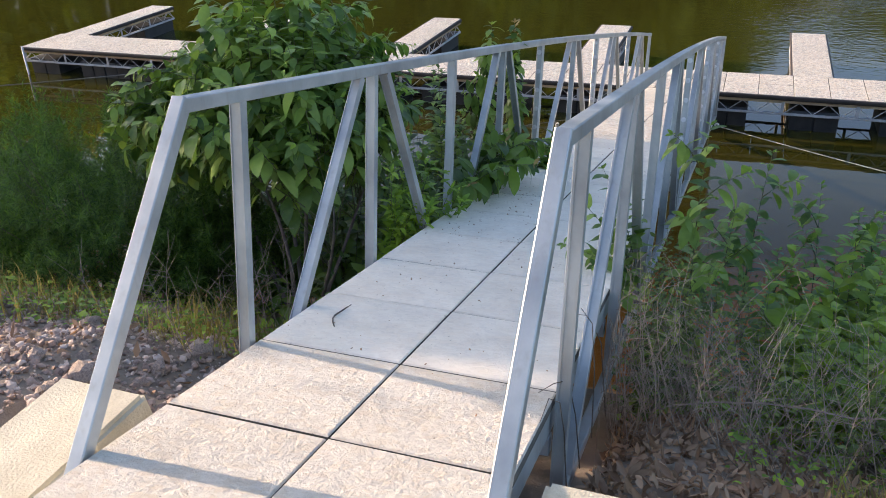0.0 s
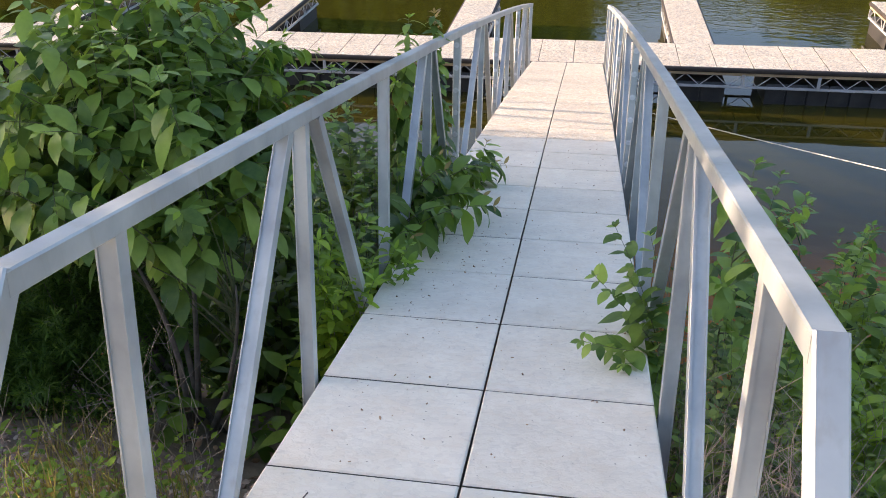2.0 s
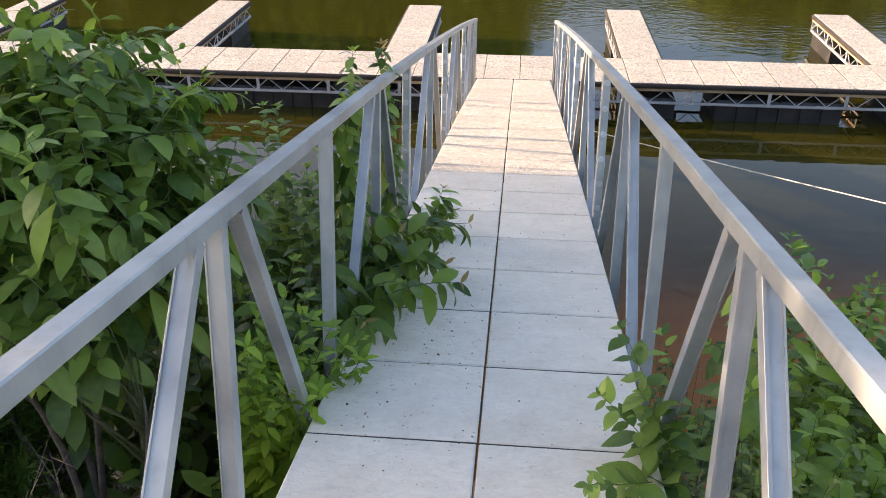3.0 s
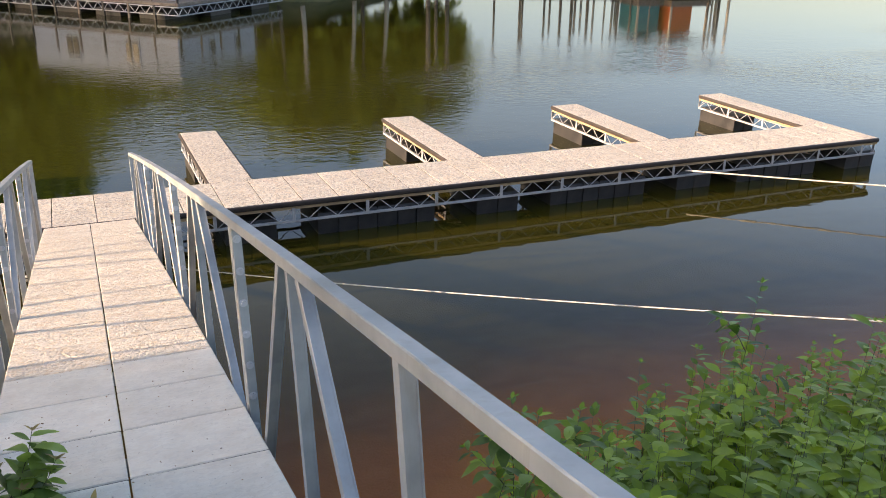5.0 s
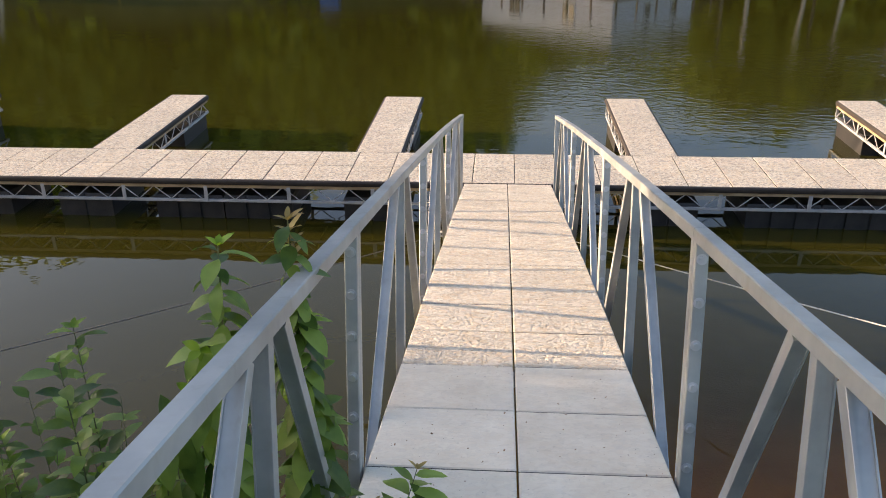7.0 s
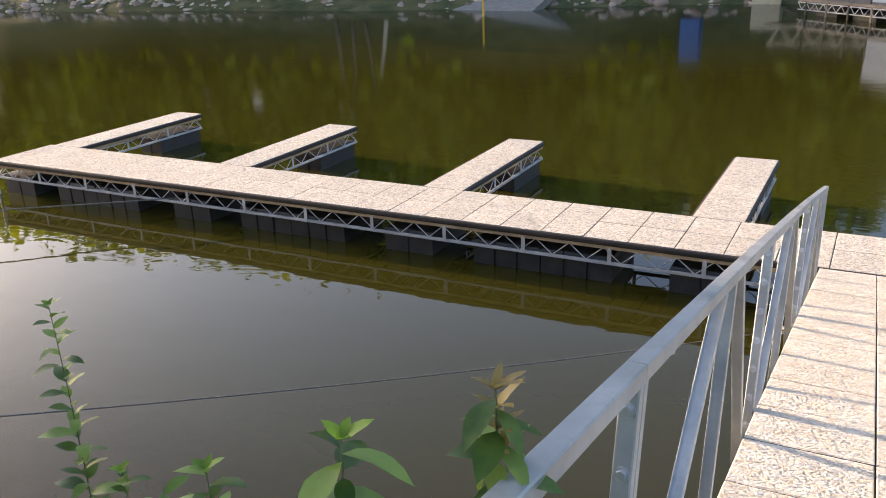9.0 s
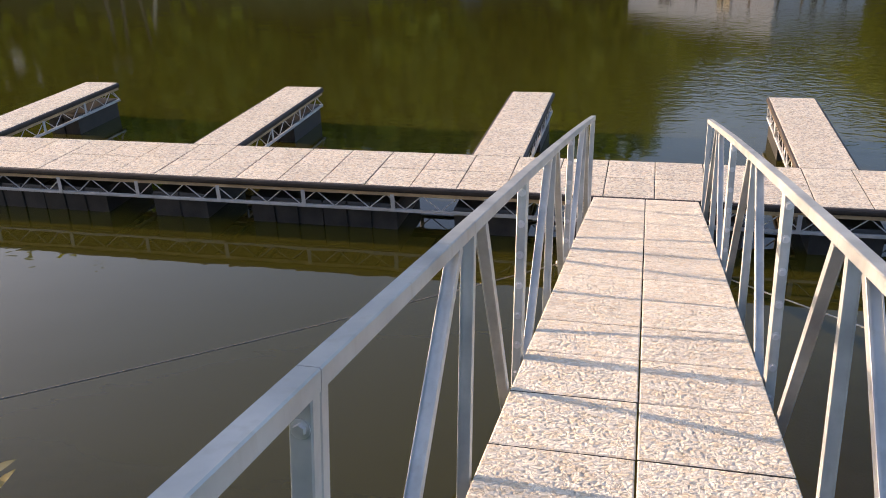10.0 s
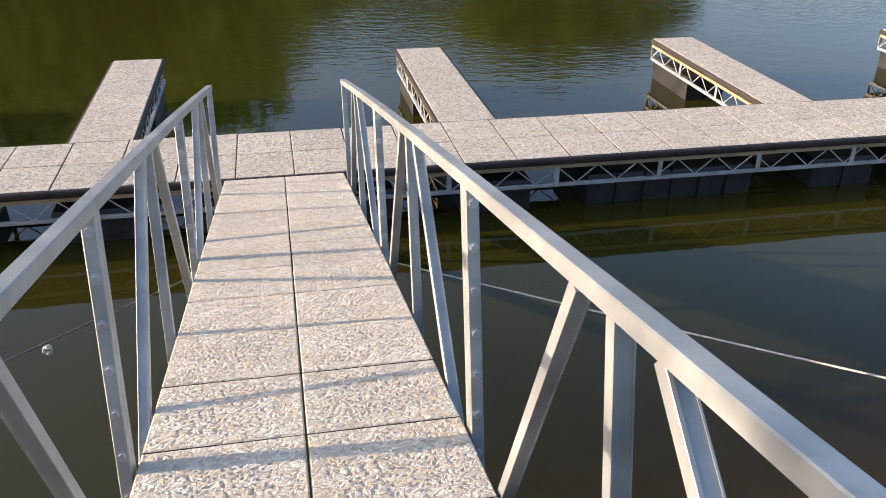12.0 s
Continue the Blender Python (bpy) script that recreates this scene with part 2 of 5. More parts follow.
TILE = tile_material("cast_deck_tile", 0.9, 0.50, 0.34)
TILE_DOCK = tile_material("cast_dock_tile", 1.0, 0.50, 0.72)
# Scuffed foot tiles, colour darkened to stand for the weaker sun there.
TILE_FOOT = tile_material("scuffed_dimmed_tile", 0.95, 0.25, 0.12, 0.81, True)
TILE_WORN = tile_material("worn_deck_tile", 0.22, 0.10, 0.10)
TILE_SIDE = simple("dark_tile_side", (0.05, 0.045, 0.038), (0.13, 0.115, 0.095), 12, 0.9)
ALU = metal_material("weathered_aluminium", (0.295, 0.315, 0.32), (0.50, 0.52, 0.505), 0.40, metal=0.5)
GALV = metal_material("galvanised_steel", (0.34, 0.35, 0.36), (0.52, 0.53, 0.54), 0.55, metal=0.35)
TAN = metal_material("tan_weathered_stringer", (0.30, 0.215, 0.13), (0.52, 0.39, 0.23), 0.7, metal=0.2)
BOLT = metal_material("zinc_bolt", (0.48, 0.50, 0.52), (0.68, 0.69, 0.70), 0.32)
RUBBER = simple("black_rubber_fender", (0.016, 0.012, 0.010), (0.045, 0.034, 0.027), 9, 0.62, relief=0.2)
PLASTIC = simple("black_float_plastic", (0.013, 0.014, 0.016), (0.046, 0.044, 0.042), 4, 0.5, relief=0.25, random_tone=0.3)
CONCRETE = simple("cast_concrete", (0.52, 0.45, 0.31), (0.68, 0.60, 0.43), 7, 0.9, relief=0.7, depth=0.006, fine=90)
ROCK = simple("limestone_rock", (0.19, 0.14, 0.11), (0.43, 0.34, 0.27), 9, 0.9, relief=0.6, depth=0.006, random_tone=0.5)
BARK = simple("grey_bark", (0.07, 0.055, 0.040), (0.17, 0.14, 0.11), 14, 0.9, relief=0.6)
TWIG = simple("green_stem", (0.06, 0.075, 0.022), (0.13, 0.13, 0.05), 14, 0.7)
DRY = simple("dry_stalk", (0.15, 0.118, 0.085), (0.33, 0.265, 0.20), 20, 0.9)
ROPE = simple("white_rope", (0.45, 0.42, 0.36), (0.70, 0.67, 0.60), 30, 0.9, fine=300)
CABLE = simple("dark_cable", (0.09, 0.08, 0.07), (0.20, 0.18, 0.155), 30, 0.7, fine=300)
LEAF = leaf_material("broad_leaf", (0.032, 0.082, 0.017), (0.28, 0.40, 0.085), True)
LEAF_MANY = leaf_material("broad_leaf_massed", (0.032, 0.082, 0.017), (0.28, 0.40, 0.085), False)
# Dark glossy leaf; its colour also carries the thicket's shaded gaps.
DEEP = leaf_material("dark_glossy_shaded_leaf", (0.020, 0.056, 0.010), (0.17, 0.27, 0.045), True)
DEEP_MANY = leaf_material("dark_glossy_shaded_leaf_massed", (0.020, 0.056, 0.010), (0.17, 0.27, 0.045), False)
LIME = leaf_material("young_leaf", (0.085, 0.165, 0.018), (0.27, 0.41, 0.045), True)
RED = leaf_material("bronze_young_leaf", (0.20, 0.15, 0.05), (0.40, 0.30, 0.11), True)
FEATHER = leaf_material("feathery_leaf", (0.026, 0.068, 0.010), (0.13, 0.235, 0.035), False, 0.6)
WEED = leaf_material("weed_leaf", (0.085, 0.155, 0.018), (0.30, 0.43, 0.048), False)
WOODS = leaf_material("far_foliage", (0.095, 0.130, 0.013), (0.36, 0.40, 0.042), False, 0.7)
LITTER = leaf_material("dead_leaf", (0.16, 0.088, 0.05), (0.46, 0.30, 0.18), False, 0.8, 0.1)
DULL = leaf_material("dull_weed_leaf", (0.045, 0.080, 0.018), (0.24, 0.30, 0.060), False)
GROUND = ground_material()
WATERM = water_material()


# ---- building helpers ----
def mesh_of(name, bm, mat):
    me = bpy.data.meshes.new(name)
    bm.to_mesh(me)
    bm.free()
    me.materials.append(mat)
    return me


def thing(name, at, label, category, group="", kind=""):
    e = new(name)
    e.empty_display_size = 0.1
    e.matrix_basis = Matrix.Translation(at)
    return tagged(e, label, category, group, kind)


def world_of(ob):
    m = ob.matrix_basis.copy()
    if ob.parent is not None:
        m = world_of(ob.parent) @ ob.matrix_parent_inverse @ m
    return m


def put(name, me, parent, m=None, label=""):
    """An object on the mesh me, at the world pose m, under parent."""
    ob = new(name, me)
    ob.matrix_basis = m if m is not None else Matrix()
    if parent is not None:
        ob.parent = parent
        ob.matrix_parent_inverse = world_of(parent).inverted()
    if label:
        tagged(ob, label)
    return ob


def part(name, bm, mat, parent, label=""):
    return put(name, mesh_of(name, bm, mat), parent, None, label)


def box(bm, lo, hi):
    x0, y0, z0 = lo
    x1, y1, z1 = hi
    v = [bm.verts.new(c) for c in ((x0, y0, z0), (x1, y0, z0), (x1, y1, z0), (x0, y1, z0),
                                   (x0, y0, z1), (x1, y0, z1), (x1, y1, z1), (x0, y1, z1))]
    for f in ((3, 2, 1, 0), (4, 5, 6, 7), (0, 1, 5, 4), (1, 2, 6, 5), (2, 3, 7, 6), (3, 0, 4, 7)):
        bm.faces.new([v[i] for i in f])


def bent_beam(bm, pts, w, d, side=(1, 0, 0), chamfer=0.004):
    """A square tube with chamfered edges along pts; w along side, d across it."""
    pts = [Vector(p) for p in pts]
    c = min(chamfer, w * 0.3, d * 0.3)
    a, b = w / 2, d / 2
    sec = [(-a + c, -b), (a - c, -b), (a, -b + c), (a, b - c), (a - c, b), (-a + c, b), (-a, b - c), (-a, -b + c)]
    rings = []
    for i, p in enumerate(pts):
        along = (pts[min(i + 1, len(pts) - 1)] - pts[max(i - 1, 0)]).normalized()
        s = (Vector(side) - along * along.dot(Vector(side))).normalized()
        t = along.cross(s)
        rings.append([bm.verts.new(p + s * u + t * v) for u, v in sec])
    for r0, r1 in zip(rings, rings[1:]):
        for k in range(8):
            bm.faces.new((r0[k], r0[(k + 1) % 8], r1[(k + 1) % 8], r1[k]))
    bm.faces.new(rings[0][::-1])
    bm.faces.new(rings[-1])


def beam(bm, p0, p1, w, d, side=(1, 0, 0), chamfer=0.004):
    bent_beam(bm, (p0, p1), w, d, side, chamfer)


def flanged_beam(bm, p0, p1, w, d, side=(1, 0, 0), lip=0.005, plate=0.010):
    """An extruded upright: a box whose two faces across `side` overhang it as thin flanges; w along side, d across it."""
    p0, p1 = Vector(p0), Vector(p1)
    a, b, c = w / 2, d / 2, 0.0012
    sec = [(-a, -b + c), (-a + c, -b), (-a + plate * 0.5, -b), (-a + plate * 0.5, -b + lip), (a - plate, -b + lip), (a - plate, -b), (a - c, -b), (a, -b + c),
           (a, b - c), (a - c, b), (a - plate, b), (a - plate, b - lip), (-a + plate * 0.5, b - lip), (-a + plate * 0.5, b), (-a + c, b), (-a, b - c)]
    along = (p1 - p0).normalized()
    s = (Vector(side) - along * along.dot(Vector(side))).normalized()
    t = along.cross(s)
    rings = [[bm.verts.new(p + s * u + t * v) for u, v in sec] for p in (p0, p1)]
    n = len(sec)
    for k in range(n):
        bm.faces.new((rings[0][k], rings[0][(k + 1) % n], rings[1][(k + 1) % n], rings[1][k]))
    bm.faces.new(rings[0][::-1])
    bm.faces.new(rings[1])


def tube(bm, pts, radii, sides=6):
    pts = [Vector(p) for p in pts]
    rings = []
    for i, p in enumerate(pts):
        d = (pts[min(i + 1, len(pts) - 1)] - pts[max(i - 1, 0)]).normalized()
        s = d.orthogonal().normalized() if not rings else (last - d * d.dot(last)).normalized()
        last = s
        t = d.cross(s)
        r = radii[i] if isinstance(radii, (list, tuple)) else radii
        rings.append([bm.verts.new(p + (s * math.cos(k * math.tau / sides) + t * math.sin(k * math.tau / sides)) * r)
                      for k in range(sides)])
    for a, b in zip(rings, rings[1:]):
        for k in range(sides):
            bm.faces.new((a[k], a[(k + 1) % sides], b[(k + 1) % sides], b[k]))
    bm.faces.new(rings[0][::-1])
    bm.faces.new(rings[-1])


def smooth(me):
    me.polygons.foreach_set("use_smooth", [True] * len(me.polygons))
    return me


# ---- ground and water ----
def lerp_steps(v, steps):
    for (a, fa), (b, fb) in zip(steps, steps[1:]):
        if v <= b:
            k = max(0.0, (v - a) / (b - a))
            return fa + (fb - fa) * k
    return steps[-1][1]


BANK = ((-40, 4.2), (-2, 3.25), (1.3, 3.02), (1.75, 2.94), (2.5, 2.66), (3.9, 1.93), (5.2, 1.25), (6.6, 0.20), (7.6, -0.62), (8.6, -0.82), (11.5, -1.05), (15, -2.2), (40, -3.0))


def far_shore(x):
    return lerp_steps(x, ((-400, 20.0), (-58, 51.6), (-25, 56.3), (-7, 62.0), (0, 60.0), (8, 57.0), (13, 53.0), (19, 54.5), (25.5, 55.0), (29, 140.0), (60, 190.0), (400, 220.0)))


def ground_z(x, y):
    z = lerp_steps(y + 0.35 * math.sin(x * 0.7) * min(1, abs(x) / 3), BANK)
    if y > 25:
        d = y - far_shore(x)
        z = max(z, -0.7 + d * 0.3 if d < 0 else -0.64 + min(d * 0.42, 9.0 + d * 0.14) * (1.0 if x < 14 else max(0.12, 1 - (x - 14) / 10)))
    if x > 0.7 and 2.2 < y < 5.6:
        z += lerp_steps(y, ((2.2, 0.0), (2.8, 0.12), (3.2, 0.18), (3.7, 0.18), (4.3, 0.10), (5.6, 0.0))) * min(1.0, (x - 0.7) / 0.25) * max(0.0, min(1.0, (5.0 - x) / 2))
    if -1 < y < 14:
        side = max(0.0, min(1.0, (abs(x) - 0.5) / 0.8))
        z += (noise.noise(Vector((x * 0.9, y * 0.9, 0))) * 0.16 + noise.noise(Vector((x * 3.1, y * 3.1, 4))) * 0.05) * side
        if abs(x) < 1.3 and y < 2.4:
            z -= 0.12
    return z


def spread(near_lo, near_hi, step, lo, hi):
    out = [near_lo + i * step for i in range(int((near_hi - near_lo) / step) + 1)]
    d = step
    while out[-1] < hi:
        d *= 1.25
        out.append(out[-1] + d)
    d = step
    while out[0] > lo:
        d *= 1.25
        out.insert(0, out[0] - d)
    return out


def build_ground():
    xs = spread(-7, 7, 0.14, -420, 420)
    ys = spread(-1, 12, 0.14, -120, 420)
    verts = [(x, y, ground_z(x, y)) for y in ys for x in xs]
    n = len(xs)
    faces = [(j * n + i, j * n + i + 1, (j + 1) * n + i + 1, (j + 1) * n + i) for j in range(len(ys) - 1) for i in range(n - 1)]
    me = bpy.data.meshes.new("ground")
    me.from_pydata(verts, [], faces)
    me.materials.append(GROUND)
    tagged(new("ground", smooth(me)), "sloping bank of dry earth and gravel running down into the lake", "ground", kind="structure")


def build_water():
    bm = bmesh.new()
    v = [bm.verts.new(c) for c in ((-420, 6.5, WATER), (420, 6.5, WATER), (420, 420, WATER), (-420, 420, WATER))]
    bm.faces.new(v)
    tagged(new("water", mesh_of("water", bm, WATERM)), "calm murky green-brown lake water", "water", kind="structure")


build_ground()
build_water()

# ---- gangway ----
DECK_A, DECK_B, DECK_C = 1.4362, -0.20977, -0.001513
HALF = 0.61
RAIL_X = 0.647
RAIL_W, RAIL_D = 0.054, 0.051


def deck_z(y):
    return DECK_A + DECK_B * (y - 10) + DECK_C * (y - 10) ** 2


def on_deck(x, y, h):
    """The point h above the deck, square to it, over its foot at y."""
    m = DECK_B + 2 * DECK_C * (y - 10)
    n = math.hypot(1, m)
    return Vector((x, y - m * h / n, deck_z(y) + h / n))


POSTS = (2.95, 4.14, 5.35, 6.50, 7.72, 9.21, 10.58, 11.93, 13.35, 14.78, 16.10)
SPLICES = (7.72, 10.58, 13.35)
PEAKS = (4.14, 6.50, 9.21, 11.93, 14.78)
LOW = -0.42


def rail_h(y):
    """Height of the handrail's middle over the deck: the lower sections stand a little lower."""
    return lerp_steps(y, ((2.0, 0.986), (7.0, 0.986), (9.2, 0.980), (13.3, 0.970), (16.2, 0.955)))


def build_gangway():
    g = thing("gangway", (0, 1.8, deck_z(1.8) - 0.1), "sloping aluminium truss gangway with railings and cream deck tiles", "gangway")
    bolt = bmesh.new()
    bmesh.ops.create_cone(bolt, cap_ends=True, segments=6, radius1=0.014, radius2=0.013, depth=0.014)
    washer = bmesh.ops.create_cone(bolt, cap_ends=True, segments=12, radius1=0.021, radius2=0.021, depth=0.004)
    bmesh.ops.translate(bolt, verts=washer["verts"], vec=(0, 0, -0.006))
    bolt_me = mesh_of("bolt", bolt, BOLT)
    for s in (-1, 1):
        x = s * RAIL_X
        # top rail, section by section
        stops = [2.60, *SPLICES, 16.16]
        for a, b in zip(stops, stops[1:]):
            ys = [a + 0.002] + [p for p in POSTS if a + 0.1 < p < b - 0.1] + [b - 0.002]
            bm = bmesh.new()
            bent_beam(bm, [on_deck(x, p, rail_h(p)) for p in ys], RAIL_W, RAIL_D)
            part("handrail", bm, ALU, g)
            bm = bmesh.new()
            bent_beam(bm, [on_deck(x, p, LOW) for p in ys], 0.048, 0.05)
            part("bottom_chord", bm, ALU, g)
        bm = bmesh.new()
        beam(bm, on_deck(x, 2.624, 1.004), on_deck(x, 1.945, -0.16), 0.052, 0.052)
        part("end_post", bm, ALU, g)
        for y in POSTS:
            if y in SPLICES:
                for dy in (-0.022, 0.022):
                    bm = bmesh.new()
                    beam(bm, on_deck(x, y + dy, LOW), on_deck(x, y + dy, rail_h(y) - 0.022), 0.050, 0.042)
                    post = part("splice_post", bm, ALU, g)
                    if dy < 0:
                        for k in range(8):
                            h = 0.90 - k * 0.165
                            m = DECK_B + 2 * DECK_C * (y - 10)
                            p = on_deck(x, y + dy, h) + Vector((0, -0.027, -0.027 * m))
                            put("bolt", bolt_me, post, Matrix.Translation(p) @ pose(0, 0, 0, 90 + math.degrees(math.atan(m)), 0, 0))
            else:
                bm = bmesh.new()
                flanged_beam(bm, on_deck(x, y, LOW), on_deck(x, y, rail_h(y) - 0.024), 0.050, 0.045, side=(-s, 0, 0))
                part("post", bm, ALU, g)
        for y in PEAKS:
            i = POSTS.index(y)
            for far in (-1, 1):
                foot = POSTS[i + far] - far * 0.16
                bm = bmesh.new()
                flanged_beam(bm, on_deck(x, y + far * (0.15 if y < 8 else 0.22), rail_h(y) - 0.023), on_deck(x, foot, LOW), 0.048, 0.045, side=(-s, 0, 0))
                part("brace", bm, ALU, g)
        bm = bmesh.new()
        bent_beam(bm, [on_deck(s * 0.585, p, -0.095) for p in (1.82, *POSTS, 16.38)], 0.045, 0.10)
        part("side_stringer", bm, ALU, g)
    for y in POSTS:
        bm = bmesh.new()
        beam(bm, on_deck(-0.61, y, -0.19), on_deck(0.61, y, -0.19), 0.05, 0.08, side=(0, 1, 0))
        part("cross_beam", bm, GALV, g)
    return g


def tile_mesh(w, l, name="deck_tile", thick=0.042, seed=0.0, relief=0.0055, n=52, mat=None):
    """A tile with a chipped top whose mean level is z = 0, worn rounded edges and dark sides."""
    e = 0.006
    verts, faces = [], []
    for j in range(n + 1):
        for i in range(n + 1):
            x, y = (i / n - 0.5) * (w - 2 * e), (j / n - 0.5) * (l - 2 * e)
            q = Vector((x, y, seed))
            h = noise.noise(q * 38) * 0.45 + noise.noise(Vector((x * 56 + y * 12, y * 70 - x * 10, seed + 3))) * 1.0
            h = max(-1.0, min(0.0, h * 2.3 + 0.42))
            rim = min(1.0, 3 * min(i, n - i, j, n - j) / n + 0.25)
            verts.append((x, y, relief * h * rim))
    for j in range(n):
        for i in range(n):
            a = j * (n + 1) + i
            faces.append((a, a + 1, a + n + 2, a + n + 1))
    top = len(faces)
    ring = [i for i in range(n + 1)] + [j * (n + 1) + n for j in range(1, n + 1)] + [n * (n + 1) + i for i in range(n - 1, -1, -1)] + [j * (n + 1) for j in range(n - 1, 0, -1)]
    for level, grow in ((-e, w / (w - 2 * e)), (-thick, w / (w - 2 * e))):
        first = len(verts)
        for k in ring[:len(ring)]:
            v = verts[k if level == -e else k]
            verts.append((v[0] * grow, v[1] * l / (l - 2 * e), level))
        prior = ring if level == -e else list(range(first - len(ring), first))
        for k in range(len(ring)):
            q = (k + 1) % len(ring)
            faces.append((prior[q], prior[k], first + k, first + q))
    me = bpy.data.meshes.new(name)
    me.from_pydata(verts, [], faces)
    me.materials.append(mat or TILE)
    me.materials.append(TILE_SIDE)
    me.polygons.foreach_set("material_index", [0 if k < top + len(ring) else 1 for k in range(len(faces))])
    return me


def joint_y(k):
    return 1.80 + 0.5985 * k - 0.0004 * k * k


def deck_tiles(g):
    rng = random.Random(3)
    full = [tile_mesh(HALF - 0.004, 0.603, seed=2.0 * i, relief=0.0075, n=88) for i in range(4)]
    worn = [tile_mesh(HALF - 0.004, 0.603, seed=40.0 + i, relief=0.0016, n=40, mat=TILE_WORN) for i in range(3)]
    foot = [tile_mesh(HALF - 0.001, 0.603, seed=60.0 + i, relief=0.0014, n=70, mat=TILE_FOOT) for i in range(2)]
    last = tile_mesh(HALF - 0.004, 0.44, seed=9.0)
    for k in range(25):
        y0, y1 = joint_y(k), min(joint_y(k + 1), 16.385)
        mid = (y0 + y1) / 2
        m = DECK_B + 2 * DECK_C * (mid - 10)
        n = math.hypot(1, m)
        length = 0.603 if k < 24 else 0.44
        for s in (-1, 1):
            me = foot[rng.randrange(2)] if k < 2 else worn[rng.randrange(3)] if k < 12 else full[rng.randrange(4)] if k < 24 else last
            tilt = rng.uniform(-0.12, 0.12)
            p = Matrix.Translation((s * (HALF / 2 + 0.002), mid, deck_z(mid) + rng.uniform(-0.0015, 0.0015)))
            turn = pose(0, 0, 0, math.degrees(math.atan(m)) + tilt, rng.uniform(-0.12, 0.12), rng.uniform(-0.15, 0.15) + (180 if rng.random() < 0.5 else 0) * 0)
            fit = ((y1 - y0) * n - (0.0125 if k < 12 else 0.015)) / length
            put("deck_tile", me, g, p @ turn @ Matrix.Diagonal((1, fit, 1, 1)))


gangway = build_gangway()

# ---- dock ----
DOCK_Y0, DOCK_Y1, DOCK_X0, DOCK_X1 = 16.53, 17.91, -15.62, 15.84
FINGERS = (-15.52, -11.08, -6.75, -2.40, 1.925, 6.31, 10.66, 15.12)
FINGER_W, FINGER_END = 0.715, 21.53
PITCH = 0.6115


def fender(bm, p0, p1, out):
    """Rubber strip along an edge from p0 to p1, out pointing away from the deck."""
    p0, p1, out = Vector(p0), Vector(p1), Vector(out)
    sec = ((0.0, -0.004), (0.026, -0.010), (0.036, -0.030), (0.036, -0.062), (0.026, -0.085), (0.0, -0.092))
    rings = [[bm.verts.new(p + out * i + Vector((0, 0, j))) for i, j in sec] for p in (p0, p1)]
    for k in range(len(sec)):
        q = (k + 1) % len(sec)
        bm.faces.new((rings[0][k], rings[0][q], rings[1][q], rings[1][k]))
    bm.faces.new(rings[0][::-1])
    bm.faces.new(rings[1])
    bmesh.ops.recalc_face_normals(bm, faces=bm.faces)


def rod_mesh(length, w, d, name, mat):
    bm = bmesh.new()
    beam(bm, (0, 0, 0), (0, 0, length), w, d, chamfer=0.003)
    return mesh_of(name, bm, mat)


BRACE_H = 0.20
BRACE_ROD = rod_mesh(math.hypot(BRACE_H, 0.24), 0.014, 0.014, "truss_rod", GALV)
PLATE = rod_mesh(0.235, 0.055, 0.012, "truss_plate", GALV)


def truss(parent, p0, p1, out, plate_every=1.24):
    """An open side truss under an edge: chords, zigzag rods and plates."""
    p0, p1, out = Vector(p0), Vector(p1), Vector(out)
    along = (p1 - p0).normalized()
    length = (p1 - p0).length
    inset = out * -0.02
    bm = bmesh.new()
    beam(bm, p0 + inset + Vector((0, 0, -0.117)), p1 + inset + Vector((0, 0, -0.117)), 0.045, 0.05, side=out)
    part("top_chord", bm, TAN, parent)
    bm = bmesh.new()
    beam(bm, p0 + inset + Vector((0, 0, -0.345)), p1 + inset + Vector((0, 0, -0.345)), 0.04, 0.042, side=out)
    part("bottom_chord", bm, GALV, parent)
    base = Matrix((along, out, Vector((0, 0, 1)))).transposed().to_4x4()
    n = max(2, int(length / 0.48))
    step = length / n
    lean = math.degrees(math.atan2(step / 2, BRACE_H))
    for i in range(n):
        for k in (0, 1):
            q = p0 + inset + along * (step * (i + k)) + Vector((0, 0, -0.33))
            put("truss_rod", BRACE_ROD, parent, Matrix.Translation(q) @ base @ pose(0, 0, 0, 0, lean if k == 0 else -lean, 0))
    for i in range(int(length / plate_every) + 1):
        q = p0 + out * 0.004 + along * min(length - 0.03, 0.03 + i * plate_every) + Vector((0, 0, -0.355))
        put("truss_plate", PLATE, parent, Matrix.Translation(q) @ base)


def float_mesh(w, l, h=0.62):
    """A ribbed plastic float with rounded edges, one moulded shell; its top at z = 0, its base corner at the origin."""
    bm = bmesh.new()
    n = max(2, int(w / 0.34))
    front, back = [], []
    for i in range(n):
        a, c = w * i / n, w * (i + 1) / n
        front += [(a + (0.0 if i == 0 else 0.02), 0.0), (c - (0.0 if i == n - 1 else 0.02), 0.0)]
        if i < n - 1:
            front += [(c - 0.012, 0.026), (c + 0.012, 0.026)]
    back = [(x, l - y) for x, y in reversed(front)]
    outline = front + back
    rings = [[bm.verts.new((w / 2 + (x - w / 2) * k, l / 2 + (y - l / 2) * k, z)) for x, y in outline]
             for z, k in ((-h, 0.94), (-h + 0.03, 0.985), (-0.09, 1.0), (-0.07, 1.012), (-0.045, 1.012), (-0.025, 1.0), (0.0, 0.975))]
    m = len(outline)
    for lo, hi in zip(rings, rings[1:]):
        for k in range(m):
            bm.faces.new((lo[k], lo[(k + 1) % m], hi[(k + 1) % m], hi[k]))
    bm.faces.new(rings[0][::-1])
    bm.faces.new(rings[-1])
    return mesh_of("float", bm, PLASTIC)


